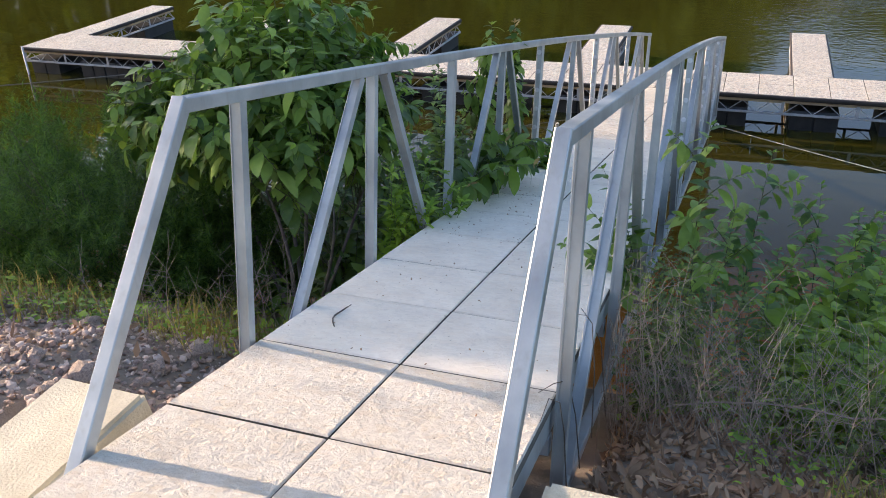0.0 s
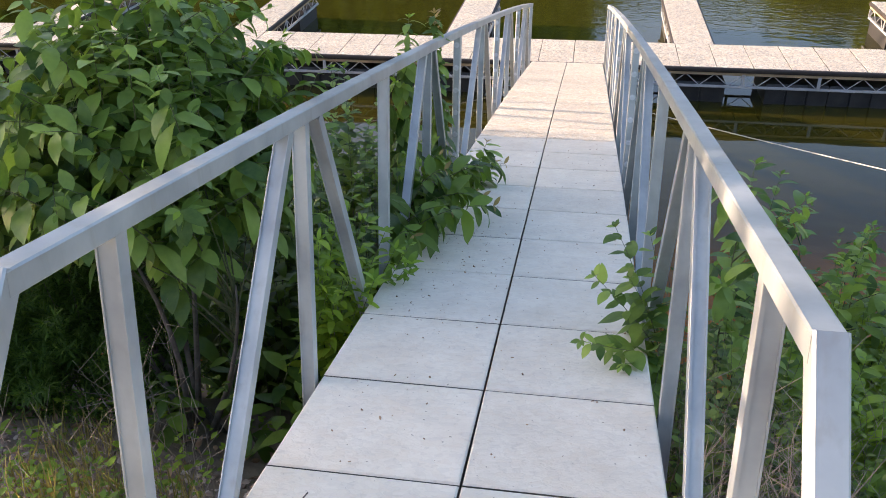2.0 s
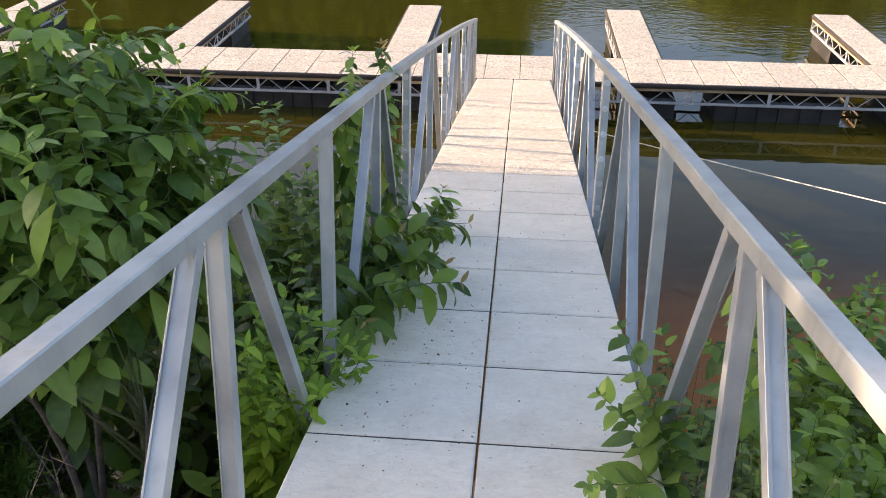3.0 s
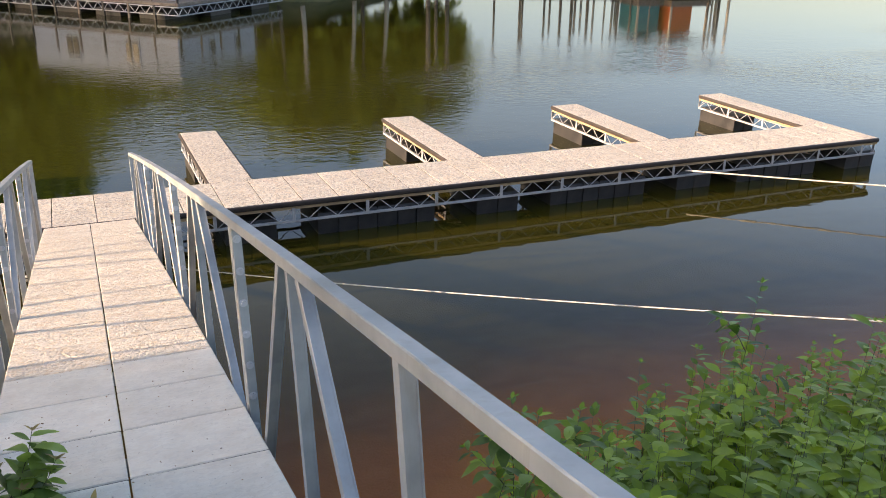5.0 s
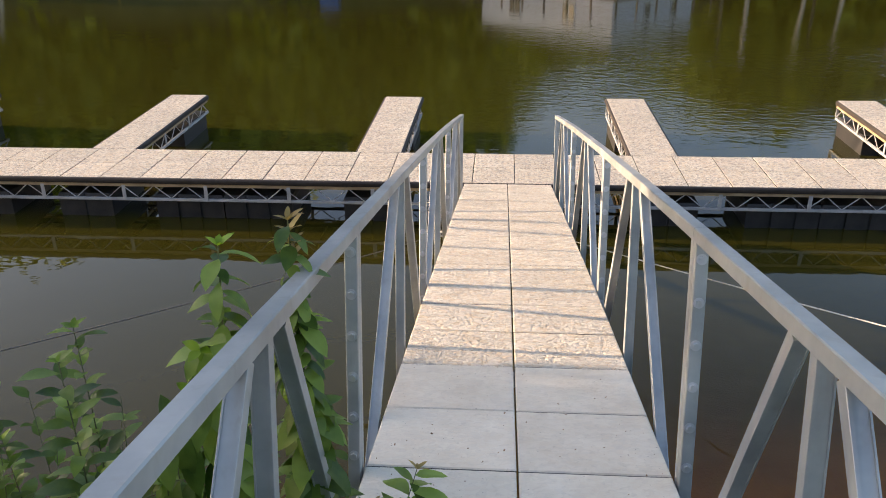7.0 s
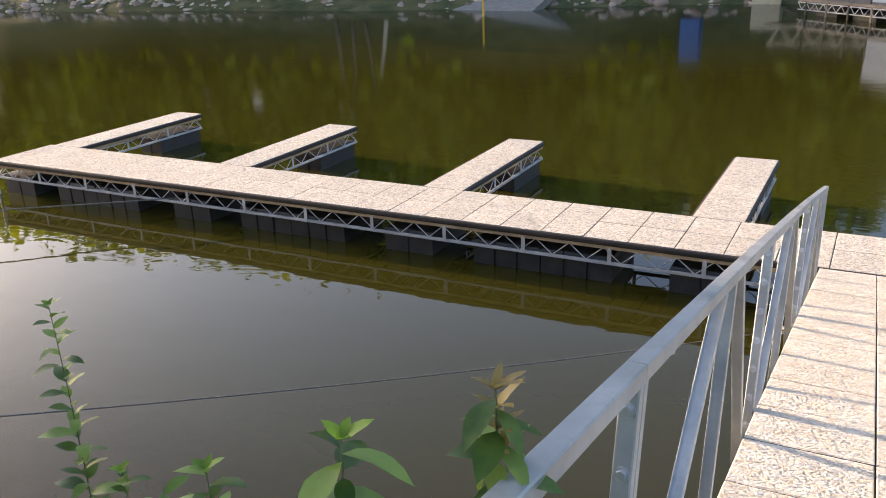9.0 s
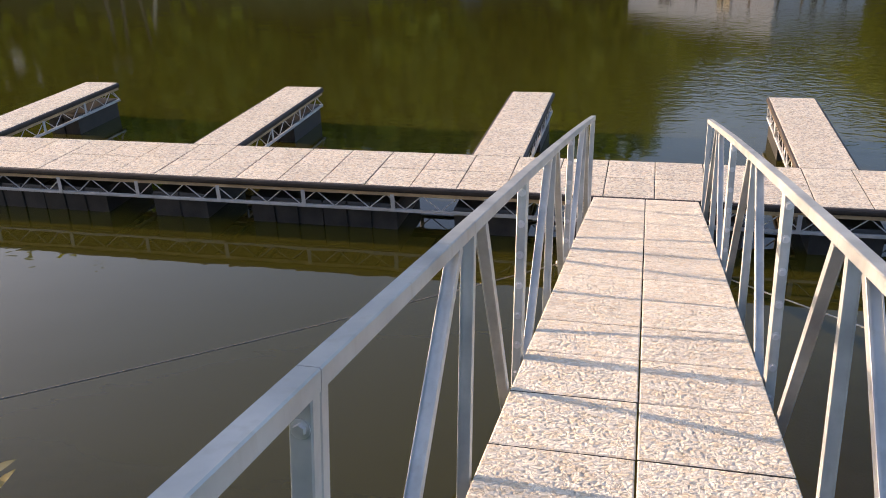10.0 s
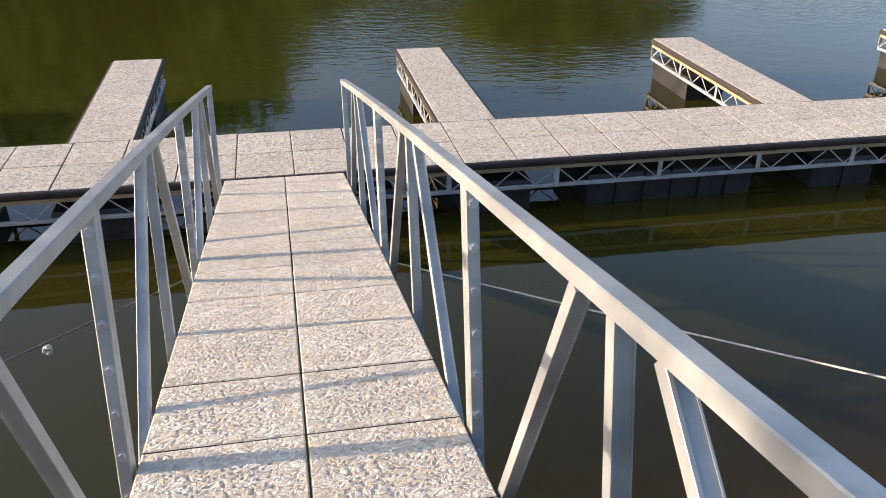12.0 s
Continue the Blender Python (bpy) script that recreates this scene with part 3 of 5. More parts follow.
def build_dock():
    d = thing("floating_dock", (0, DOCK_Y0, WATER), "long floating dock with cream tiles on trusses and black floats", "dock")
    for y, out in ((DOCK_Y0, (0, -1, 0)), (DOCK_Y1, (0, 1, 0))):
        bm = bmesh.new()
        if out[1] < 0:
            fender(bm, (DOCK_X0, y, 0), (DOCK_X1, y, 0), out)
            part("fender", bm, RUBBER, d)
        else:
            bm.free()
            for a, b in zip(FINGERS, FINGERS[1:]):
                bm = bmesh.new()
                fender(bm, (a + FINGER_W + 0.04, y, 0), (b - 0.04, y, 0), out)
                part("fender", bm, RUBBER, d)
    for x, out in ((DOCK_X0, (-1, 0, 0)), (DOCK_X1, (1, 0, 0))):
        bm = bmesh.new()
        fender(bm, (x, DOCK_Y0, 0), (x, DOCK_Y1, 0), out)
        part("fender", bm, RUBBER, d)
        truss(d, (x, DOCK_Y0 + 0.05, 0), (x, DOCK_Y1, 0), out)
    truss(d, (DOCK_X0, DOCK_Y0, 0), (DOCK_X1, DOCK_Y0, 0), (0, -1, 0))
    truss(d, (DOCK_X0, DOCK_Y1, 0), (DOCK_X1, DOCK_Y1, 0), (0, 1, 0))
    small, large = float_mesh(0.82, 1.16), float_mesh(1.03, 1.16)
    for xf in FINGERS:
        put("float", small, d, Matrix.Translation((xf + 0.0, DOCK_Y0 + 0.1, -0.30)))
        if xf < 14:
            for k in (0, 1):
                put("float", large, d, Matrix.Translation((xf + 1.5 + k * 1.045, DOCK_Y0 + 0.1, -0.30)))
    bm = bmesh.new()
    x = DOCK_X0 + 0.6
    while x < DOCK_X1:
        beam(bm, (x, DOCK_Y0 + 0.03, -0.11), (x, DOCK_Y1 - 0.03, -0.11), 0.04, 0.05)
        x += 1.24
    part("cross_beams", bm, GALV, d)
    return d


def build_finger(first):
    f = thing("finger_pier", (first, DOCK_Y1, WATER), "narrow floating finger pier with a single row of cream tiles", "dock", "finger piers of the dock")
    x0, x1, y0, y1 = first, first + FINGER_W, DOCK_Y1 + 0.01, FINGER_END
    for a, b, out in (((x0, y0, 0), (x0, y1, 0), (-1, 0, 0)), ((x1, y0, 0), (x1, y1, 0), (1, 0, 0)), ((x0, y1, 0), (x1, y1, 0), (0, 1, 0))):
        bm = bmesh.new()
        fender(bm, a, b, out)
        part("fender", bm, RUBBER, f)
        a2 = (a[0], a[1] + (0.04 if out[1] == 0 else 0), 0)
        truss(f, a2, b, out, 1.2)
    fl = float_mesh(0.63, 1.30)
    put("float", fl, f, Matrix.Translation((x0 + 0.04, y1 - 1.36, -0.30)))
    tile = tile_mesh(FINGER_W - 0.006, 0.598, seed=31.0, relief=0.0075, n=48, mat=TILE_DOCK)
    for k in range(6):
        put("deck_tile", tile, f, Matrix.Translation(((x0 + x1) / 2, y0 + 0.302 + k * 0.604, 0)))
    return f


def dock_tiles(d):
    rng = random.Random(11)
    row = (DOCK_Y1 - DOCK_Y0) / 2
    kinds = [tile_mesh(PITCH - 0.010, row - 0.014, seed=20.0 + i, relief=0.0075, n=48, mat=TILE_DOCK) for i in range(3)]
    k0 = int((DOCK_X0 - 0.105) / PITCH) - 1
    for k in range(k0, 26):
        xa, xb = max(DOCK_X0, 0.105 + k * PITCH), min(DOCK_X1, 0.105 + (k + 1) * PITCH)
        if xb - xa < 0.1:
            continue
        for r in (0, 1):
            m = pose((xa + xb) / 2, DOCK_Y0 + row * (r + 0.5), rng.uniform(-0.002, 0.001), rng.uniform(-0.1, 0.1), rng.uniform(-0.15, 0.15), rng.uniform(-0.1, 0.1))
            put("deck_tile", kinds[rng.randrange(3)], d, m @ Matrix.Diagonal(((xb - xa - 0.011) / (PITCH - 0.010), 1, 1, 1)))


dock = build_dock()
finger = build_finger(FINGERS[0])
for xf in FINGERS[1:]:
    copy_thing(finger, Matrix.Translation((xf, DOCK_Y1, WATER)))

# ---- abutment blocks, rocks and litter on the bank ----
def build_block(x0, x1, label):
    """Cast concrete block, wider at its foot."""
    bm = bmesh.new()
    y0, y1, top, foot, f = 0.9, 2.47, 2.90, 2.45, 0.05
    lows = [bm.verts.new(c) for c in ((x0 - f, y0 - f, foot), (x1 + f, y0 - f, foot), (x1 + f, y1 + f, foot), (x0 - f, y1 + f, foot))]
    tops = [bm.verts.new(c) for c in ((x0, y0, top), (x1, y0, top), (x1, y1, top), (x0, y1, top))]
    bm.faces.new(tops)
    bm.faces.new(lows[::-1])
    for k in range(4):
        bm.faces.new((lows[k], lows[(k + 1) % 4], tops[(k + 1) % 4], tops[k]))
    bmesh.ops.bevel(bm, geom=bm.edges[:], offset=0.018, segments=2, affect="EDGES")
    bmesh.ops.subdivide_edges(bm, edges=bm.edges[:], cuts=2, use_grid_fill=True)
    for v in bm.verts:
        v.co += noise.noise_vector(v.co * 9) * 0.004
    tagged(new("concrete_block", mesh_of("concrete_block", bm, CONCRETE)), label, "block", "blocks beside the gangway")


build_block(-1.14, -0.76, "cream cast concrete block beside the foot of the gangway")
build_block(0.70, 1.00, "cream cast concrete block beside the foot of the gangway")


def stone_mesh(seed, flat=0.7):
    bm = bmesh.new()
    bmesh.ops.create_icosphere(bm, subdivisions=2, radius=1.0)
    for v in bm.verts:
        n = noise.noise(v.co * 1.1 + Vector((seed * 7.3, 0, 0))) * 0.45 + noise.noise(v.co * 2.6 + Vector((0, seed, 0))) * 0.18
        v.co *= 1 + n
        v.co.z *= flat
    return mesh_of("rock", bm, ROCK)


STONES = [stone_mesh(i, 0.55 + 0.1 * (i % 3)) for i in range(5)]


def scatter_rocks():
    rng = random.Random(5)
    spots = []
    for i in range(46):
        spots.append((rng.uniform(-3.4, -1.25), rng.uniform(2.2, 4.0), 0.022 + 0.055 * rng.random() ** 1.8))
    for i in range(6):
        spots.append((rng.uniform(1.2, 3.4), rng.uniform(1.9, 3.1), rng.uniform(0.03, 0.07)))
    for x, y, r in spots:
        m = Matrix.Translation((x, y, ground_z(x, y) + r * 0.2)) @ pose(0, 0, 0, rng.uniform(-25, 25), rng.uniform(-25, 25), rng.uniform(0, 360))
        ob = put("rock", rng.choice(STONES), None, m @ Matrix.Diagonal((r * rng.uniform(0.8, 1.5), r, r, 1)))
        tagged(ob, "weathered grey-tan rock half buried in the gravel bank", "rock", "rocks on the bank")


def many(name, templates, poses, mat, label, category):
    """Many small pieces, joined into one object of kind stuff."""
    verts, faces = [], []
    for (tv, tf), m in poses_of(templates, poses):
        n = len(verts)
        verts += [m @ v for v in tv]
        faces += [[i + n for i in f] for f in tf]
    me = bpy.data.meshes.new(name)
    me.from_pydata(verts, [], faces)
    me.materials.append(mat)
    smooth(me)
    return me


def poses_of(templates, poses):
    for i, m in enumerate(poses):
        yield templates[i % len(templates)], m


def pebble_template(seed):
    rng = random.Random(seed)
    bm = bmesh.new()
    bmesh.ops.create_icosphere(bm, subdivisions=1, radius=1.0)
    tv = [v.co * rng.uniform(0.7, 1.25) for v in bm.verts]
    tf = [[v.index for v in f.verts] for f in bm.faces]
    bm.free()
    return [Vector((v.x, v.y, v.z * 0.65)) for v in tv], tf


def build_gravel():
    rng = random.Random(9)
    poses = []
    for i in range(14000):
        if i % 8 < 7:
            x, y = rng.uniform(-4.2, -0.7), rng.uniform(1.6, 4.6)
        else:
            x, y = rng.uniform(0.7, 2.6), rng.uniform(1.2, 2.75)
        r = 0.005 + 0.022 * rng.random() ** 3.0
        poses.append(Matrix.Translation((x, y, ground_z(x, y) + r * 0.3)) @ pose(0, 0, 0, rng.uniform(-40, 40), rng.uniform(-40, 40), rng.uniform(0, 360)) @ Matrix.Scale(r, 4))
    me = many("gravel", [pebble_template(i) for i in range(6)], poses, GRAVEL, "", "")
    me.polygons.foreach_set("use_smooth", [False] * len(me.polygons))
    tagged(new("gravel", me), "loose tan and grey gravel on the bank", "gravel", kind="stuff")


def gravel_material():
    m, nt, p = material("loose_gravel")
    g = nt.nodes.new("ShaderNodeNewGeometry")
    n = noisetex(nt, g.outputs["Position"], 60, 3)
    f = maths(nt, "ADD", maths(nt, "MULTIPLY", g.outputs["Random Per Island"], 0.8), maths(nt, "MULTIPLY", n, 0.25))
    c = ramp(nt, f, [(0.1, (0.17, 0.12, 0.098)), (0.45, (0.34, 0.24, 0.185)), (0.75, (0.48, 0.37, 0.295)), (1.0, (0.62, 0.53, 0.45))]).outputs[0]
    nt.links.new(c, p.inputs["Base Color"])
    p.inputs["Roughness"].default_value = 0.92
    bump(nt, p, n, 0.4, 0.003)
    return m


GRAVEL = gravel_material()
scatter_rocks()
build_gravel()


# ---- leaves ----
def leaf_template(length, width, droop, fold=0.14, tip=0.80, rows=6):
    """A pointed leaf with a folded midrib that bends down along its length; it grows along +y."""
    verts, faces = [], []
    for i in range(rows + 1):
        t = i / rows
        w = width / 2 * (math.sin(math.pi * t ** tip) ** 0.8 if 0 < t < 1 else 0.0)
        y = length * t * (1 - 0.12 * droop * t)
        z = -droop * length * 0.45 * t * t
        wave = math.sin(t * 9) * width * 0.03
        verts += [Vector((-w, y, z + w * fold + wave)), Vector((0, y, z)), Vector((w, y, z + w * fold - wave))]
    for i in range(rows):
        a = 3 * i
        faces += [[a, a + 1, a + 4, a + 3], [a + 1, a + 2, a + 5, a + 4]]
    return verts, faces


def leaf_mesh(template, mat, name="leaf"):
    me = bpy.data.meshes.new(name)
    me.from_pydata([tuple(v) for v in template[0]], [], template[1])
    me.materials.append(mat)
    return smooth(me)


BROAD = [leaf_template(0.155, 0.072, 0.6), leaf_template(0.18, 0.078, 0.9, tip=1.05), leaf_template(0.12, 0.060, 0.4), leaf_template(0.165, 0.066, 1.2, tip=1.1)]
BROAD_SIMPLE = [leaf_template(0.155, 0.072, 0.6, rows=5), leaf_template(0.18, 0.078, 0.9, tip=1.05, rows=5), leaf_template(0.12, 0.060, 0.4, rows=5)]
LANCE_SIMPLE = [leaf_template(0.13, 0.046, 0.6, tip=0.8, rows=4), leaf_template(0.14, 0.050, 1.0, tip=0.8, rows=4)]
LANCE = [leaf_template(0.12, 0.040, 0.6, tip=0.8), leaf_template(0.10, 0.034, 0.3, tip=0.8), leaf_template(0.135, 0.044, 1.0, tip=0.8)]
SMALL = [leaf_template(0.080, 0.040, 0.4, rows=4), leaf_template(0.062, 0.034, 0.7, rows=4)]
NEEDLE = [([Vector((0, 0, 0)), Vector((-0.0055, 0.045, -0.004)), Vector((0.0055, 0.045, -0.004)), Vector((0, 0.085, -0.014))], [[0, 2, 3, 1]]),
          ([Vector((0, 0, 0)), Vector((-0.005, 0.035, 0.003)), Vector((0.005, 0.035, 0.003)), Vector((0, 0.065, 0.0))], [[0, 2, 3, 1]])]
BROAD_ME = [leaf_mesh(t, LEAF) for t in BROAD]
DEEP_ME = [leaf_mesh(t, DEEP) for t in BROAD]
LANCE_ME = [leaf_mesh(t, LIME) for t in LANCE]
SMALL_ME = [leaf_mesh(t, LEAF) for t in SMALL]
YOUNG_ME = [leaf_mesh(t, LIME) for t in SMALL]
BRONZE_ME = [leaf_mesh(t, RED) for t in (leaf_template(0.10, 0.032, 0.5), leaf_template(0.08, 0.026, 0.9))]


def leaf_pose(at, axis, up, scale):
    y = Vector(axis).normalized()
    x = y.cross(Vector(up))
    if x.length < 1e-3:
        x = y.orthogonal()
    x.normalize()
    z = x.cross(y)
    m = Matrix((x, y, z)).transposed().to_4x4()
    return Matrix.Translation(at) @ m @ Matrix.Scale(scale, 4)


def arc(base, tip, sag, n=7):
    """A bowed line from base to tip; sag bends its middle."""
    base, tip, sag = Vector(base), Vector(tip), Vector(sag)
    return [base.lerp(tip, i / (n - 1)) + sag * (4 * (i / (n - 1)) * (1 - i / (n - 1))) for i in range(n)]


def along_line(pts, t):
    f = t * (len(pts) - 1)
    i = min(int(f), len(pts) - 2)
    return pts[i].lerp(pts[i + 1], f - i), (pts[i + 1] - pts[i]).normalized()


def leaves_on(pts, n, rng, start=0.25, droop=0.3, spread=0.85, size=1.0, pairs=False, tip_size=0.55):
    """Poses of n leaves along a stem."""
    out = []
    turn = rng.uniform(0, 6.28)
    for i in range(n):
        t = start + (1 - start) * (i + rng.uniform(-0.2, 0.2)) / n
        p, d = along_line(pts, max(0.02, min(0.995, t)))
        if pairs:
            turn += math.pi if i % 2 else math.pi / 2 + rng.uniform(-0.25, 0.25)
        else:
            turn += 2.4 + rng.uniform(-0.4, 0.4)
        s = d.orthogonal().normalized()
        radial = s * math.cos(turn) + d.cross(s) * math.sin(turn)
        axis = radial * spread + d * (0.35 + 0.5 * t) + Vector((0, 0, -droop * rng.uniform(0.5, 1.4)))
        up = Vector((0, 0, 1)) + d * 0.4 + Vector((rng.uniform(-0.35, 0.35), rng.uniform(-0.35, 0.35), 0))
        k = size * rng.uniform(0.75, 1.15) * (1 - (1 - tip_size) * max(0, t - 0.6) / 0.4)
        out.append(leaf_pose(p, axis, up, k))
    return out


def rosette(at, d, n, rng, size=1.0):
    out = []
    d = Vector(d).normalized()
    s = d.orthogonal().normalized()
    for i in range(n):
        a = i * 2.4
        axis = (s * math.cos(a) + d.cross(s) * math.sin(a)) * rng.uniform(0.5, 1.25) + d * 0.8
        out.append(leaf_pose(at, axis, Vector((0, 0, 1)) + d, size * rng.uniform(0.6, 1.0)))
    return out


def plant(name, at, label, category, shoots, rng, singles, templates, mat, meshes, stem_mat=TWIG, group="", tips=None, tip_n=4, near=None, tip_size=0.75):
    """shoots: (points, radius, leaves, keywords). The first `singles` leaf poses become leaf parts, the rest one foliage part."""
    g = thing(name, at, label, category, group)
    poses, tip_poses = [], []
    rest = bmesh.new()
    for k, (pts, r, n, kw) in enumerate(shoots):
        radii = [r * (1 - 0.75 * i / (len(pts) - 1)) for i in range(len(pts))]
        if k < 24:
            bm = bmesh.new()
            tube(bm, pts, radii, 6)
            put("stem", smooth(mesh_of("stem", bm, stem_mat if r < 0.010 else BARK)), g)
        else:
            tube(rest, pts, radii, 3)
        if n:
            poses += leaves_on(pts, n, rng, **kw)
        if tips and n:
            tip_poses += rosette(pts[-1], pts[-1] - pts[-2], min(tip_n, 6), rng, tip_size)
            for tier in range(0, tip_n - 6, 4):
                at_tier = pts[-1] - (pts[-1] - pts[-2]).normalized() * (0.035 + 0.010 * tier)
                tip_poses += rosette(at_tier, pts[-1] - pts[-2], 4, rng, tip_size * 1.1)
    if len(shoots) > 24:
        tagged(put("brushwood", smooth(mesh_of("brushwood", rest, stem_mat)), g), kind="stuff")
    else:
        rest.free()
    if near is not None:
        poses.sort(key=near)
    else:
        rng.shuffle(poses)
    for i, m in enumerate(poses[:singles]):
        put("leaf", meshes[i % len(meshes)], g, m)
    if len(poses) > singles:
        me = many("foliage", templates, poses[singles:], mat, "", "")
        tagged(put("foliage", me, g), kind="stuff")
    for i, m in enumerate(tip_poses[:36]):
        put("young_leaf", tips[i % len(tips)], g, m, "pale young leaf")
    if len(tip_poses) > 36:
        me = many("young_foliage", SMALL, tip_poses[36:], LIME_MANY, "", "")
        tagged(put("young_foliage", me, g, None, "pale young leaves"), kind="stuff")
    return g


LIME_MANY = leaf_material("young_leaf_massed", (0.09, 0.17, 0.025), (0.24, 0.36, 0.055), False)


def by_x(m):
    return -m.translation.x


def gz(x, y, dz=0.0):
    return Vector((x, y, ground_z(x, y) + dz))


def left_shrub():
    rng = random.Random(21)
    base = gz(-1.62, 5.05, -0.05)
    shoots = []
    limbs = []
    for tx, ty, tz in ((-1.55, 5.2, 3.1), (-2.1, 5.5, 3.2), (-2.7, 5.9, 2.8), (-1.2, 5.5, 2.7), (-1.8, 4.8, 2.9), (-3.1, 6.3, 2.3), (-1.25, 4.9, 2.5)):
        pts = arc(base + Vector((rng.uniform(-0.12, 0.12), rng.uniform(-0.12, 0.12), 0)), (tx, ty, tz), (rng.uniform(-0.1, 0.1), rng.uniform(-0.1, 0.1), 0.05), 9)
        limbs.append(pts)
        shoots.append((pts, 0.020, 0, {}))
    for i in range(300):
        limb = limbs[i % len(limbs)]
        p, d = along_line(limb, rng.uniform(0.62, 1.0))
        while True:
            q = Vector((rng.gauss(0, 1), rng.gauss(0, 1), rng.gauss(0, 1))).normalized()
            if q.z > -0.30:
                break
        tip = Vector((-2.0, 5.55, 2.86)) + Vector((q.x * 1.15, q.y * 1.15, q.z * (1.06 if q.x > -0.4 else 0.7))) * rng.uniform(0.55, 1.05)
        tip.x = min(tip.x, -0.95)
        if tip.y < 5.9:
            tip.z = max(tip.z, 2.78 + 0.3 * rng.random())
        tip = p.lerp(tip, 0.95)
        start = tip.lerp(p, min(1.0, 0.55 / max(0.1, (tip - p).length)))
        pts = arc(start, tip, (0, 0, 0.06), 6)
        shoots.append((pts, 0.005, 19, dict(start=0.05, droop=0.8, spread=0.95, size=1.15)))
        if i % 2 == 0:
            shoots.append((arc(p, start, (0, 0, 0.03), 4), 0.006, 0, {}))
    plant("broadleaf_shrub", base, "tall green broadleaf shrub with drooping glossy leaves beside the gangway", "shrub", shoots, rng, 300, BROAD_SIMPLE, LEAF_MANY, BROAD_ME, tips=YOUNG_ME, tip_n=1, near=by_x)


def lime_branch():
    rng = random.Random(22)
    base = gz(-3.3, 6.2, -0.05)
    shoots = []
    for tx, ty, tz in ((-3.68, 6.28, 2.86), (-3.72, 5.95, 2.55), (-4.15, 6.7, 2.35), (-3.5, 6.6, 2.7), (-3.75, 6.0, 2.05)):
        shoots.append((arc(base, (tx, ty, tz), (0.05, 0, 0.1), 9), 0.008, 20, dict(start=0.3, droop=0.6)))
    plant("sapling", base, "slim sapling with yellow-green leaves and bronze tips on the bank", "sapling", shoots, rng, 100, BROAD, LEAF_MANY, [leaf_mesh(t, LIME) for t in BROAD], group="saplings on the bank", tips=BRONZE_ME, tip_n=3)


def feathery(at, radius, height, n, seed):
    rng = random.Random(seed)
    base = gz(at[0], at[1], -0.05)
    shoots = []
    for i in range(n):
        a, r = rng.uniform(0, 6.28), radius * rng.random() ** 0.5
        z = height * rng.uniform(0.15, 1.0) * (1 - 0.45 * (r / radius) ** 2)
        root = base + Vector((math.cos(a) * r * 0.35, math.sin(a) * r * 0.35, z * 0.2))
        tip = base + Vector((math.cos(a) * r, math.sin(a) * r, z))
        shoots.append((arc(root, tip, (0, 0, 0.08), 5), 0.005, 0, {}))
        for k in range(5):
            p, d = along_line(shoots[-1][0], rng.uniform(0.45, 1.0))
            e = p + (d + Vector((rng.uniform(-1, 1), rng.uniform(-1, 1), rng.uniform(-0.2, 0.9))) * 0.8).normalized() * rng.uniform(0.14, 0.28)
            twigs = arc(p, e, (0, 0, 0.02), 3)
            feathers.append((twigs, 22))
        yield shoots[-1]


feathers = []


def build_feathery(at, radius, height, n, seed):
    global feathers
    feathers = []
    rng = random.Random(seed + 100)
    shoots = list(feathery(at, radius, height, n, seed))
    poses = []
    for pts, k in feathers:
        poses += leaves_on(pts, k, rng, start=0.02, droop=0.05, spread=0.7, size=1.0)
    g = thing("feathery_shrub", gz(*at), "dark green feathery shrub with fine thread-like leaves on the bank", "shrub", "feathery shrubs")
    for pts, r, _, _ in shoots[:40]:
        bm = bmesh.new()
        tube(bm, pts, [r * (1 - 0.7 * i / (len(pts) - 1)) for i in range(len(pts))], 4)
        put("stem", smooth(mesh_of("stem", bm, BARK)), g)
    tagged(put("foliage", many("foliage", NEEDLE, poses, FEATHER, "", ""), g), kind="stuff")


def left_thicket():
    rng = random.Random(31)
    base = gz(-1.4, 6.2)
    shoots = []
    for i in range(420):
        y = rng.uniform(4.6, 8.0)
        x = -0.78 - 1.7 * rng.random() ** 1.5
        if y < 5.9 and (x < -1.0 or y < 4.9) and i % 9:
            continue
        foot = gz(x, y, -0.03)
        top = deck_z(y) + rng.uniform(-0.75, 0.40 if y < 6.8 else 0.15) - 0.10 * max(0, -x - 1.0)
        tip = Vector((x + rng.uniform(-0.15, 0.12), y + rng.uniform(-0.15, 0.15), max(top, foot.z + 0.4)))
        tip.x = min(tip.x, -0.74)
        shoots.append((arc(foot, tip, (rng.uniform(-0.1, 0.05), 0, 0), 7), 0.005, 20, dict(start=0.12, droop=0.7, size=rng.uniform(0.9, 1.35))))
    for i in range(80):
        x, y = rng.uniform(-2.7, -1.0), rng.uniform(6.7, 7.8)
        foot = gz(x, y, -0.03)
        tip = Vector((x + rng.uniform(-0.15, 0.15), y + rng.uniform(-0.15, 0.15), rng.uniform(1.6, 2.3)))
        shoots.append((arc(foot, tip, (rng.uniform(-0.1, 0.05), 0, 0), 7), 0.005, 26, dict(start=0.5, droop=0.2, size=rng.uniform(0.85, 1.25))))
    for i in range(16):
        x, y = rng.uniform(-1.4, -0.85), rng.uniform(6.6, 7.3)
        foot = gz(x, y, -0.03)
        shoots.append((arc(foot, (x + rng.uniform(-0.1, 0.1), y, rng.uniform(2.15, 2.6)), (-0.04, 0, 0), 8), 0.006, 34, dict(start=0.5, droop=0.8, size=rng.uniform(1.0, 1.35))))
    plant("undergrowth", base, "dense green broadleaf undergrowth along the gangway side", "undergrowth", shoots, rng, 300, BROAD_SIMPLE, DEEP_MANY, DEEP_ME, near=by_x)


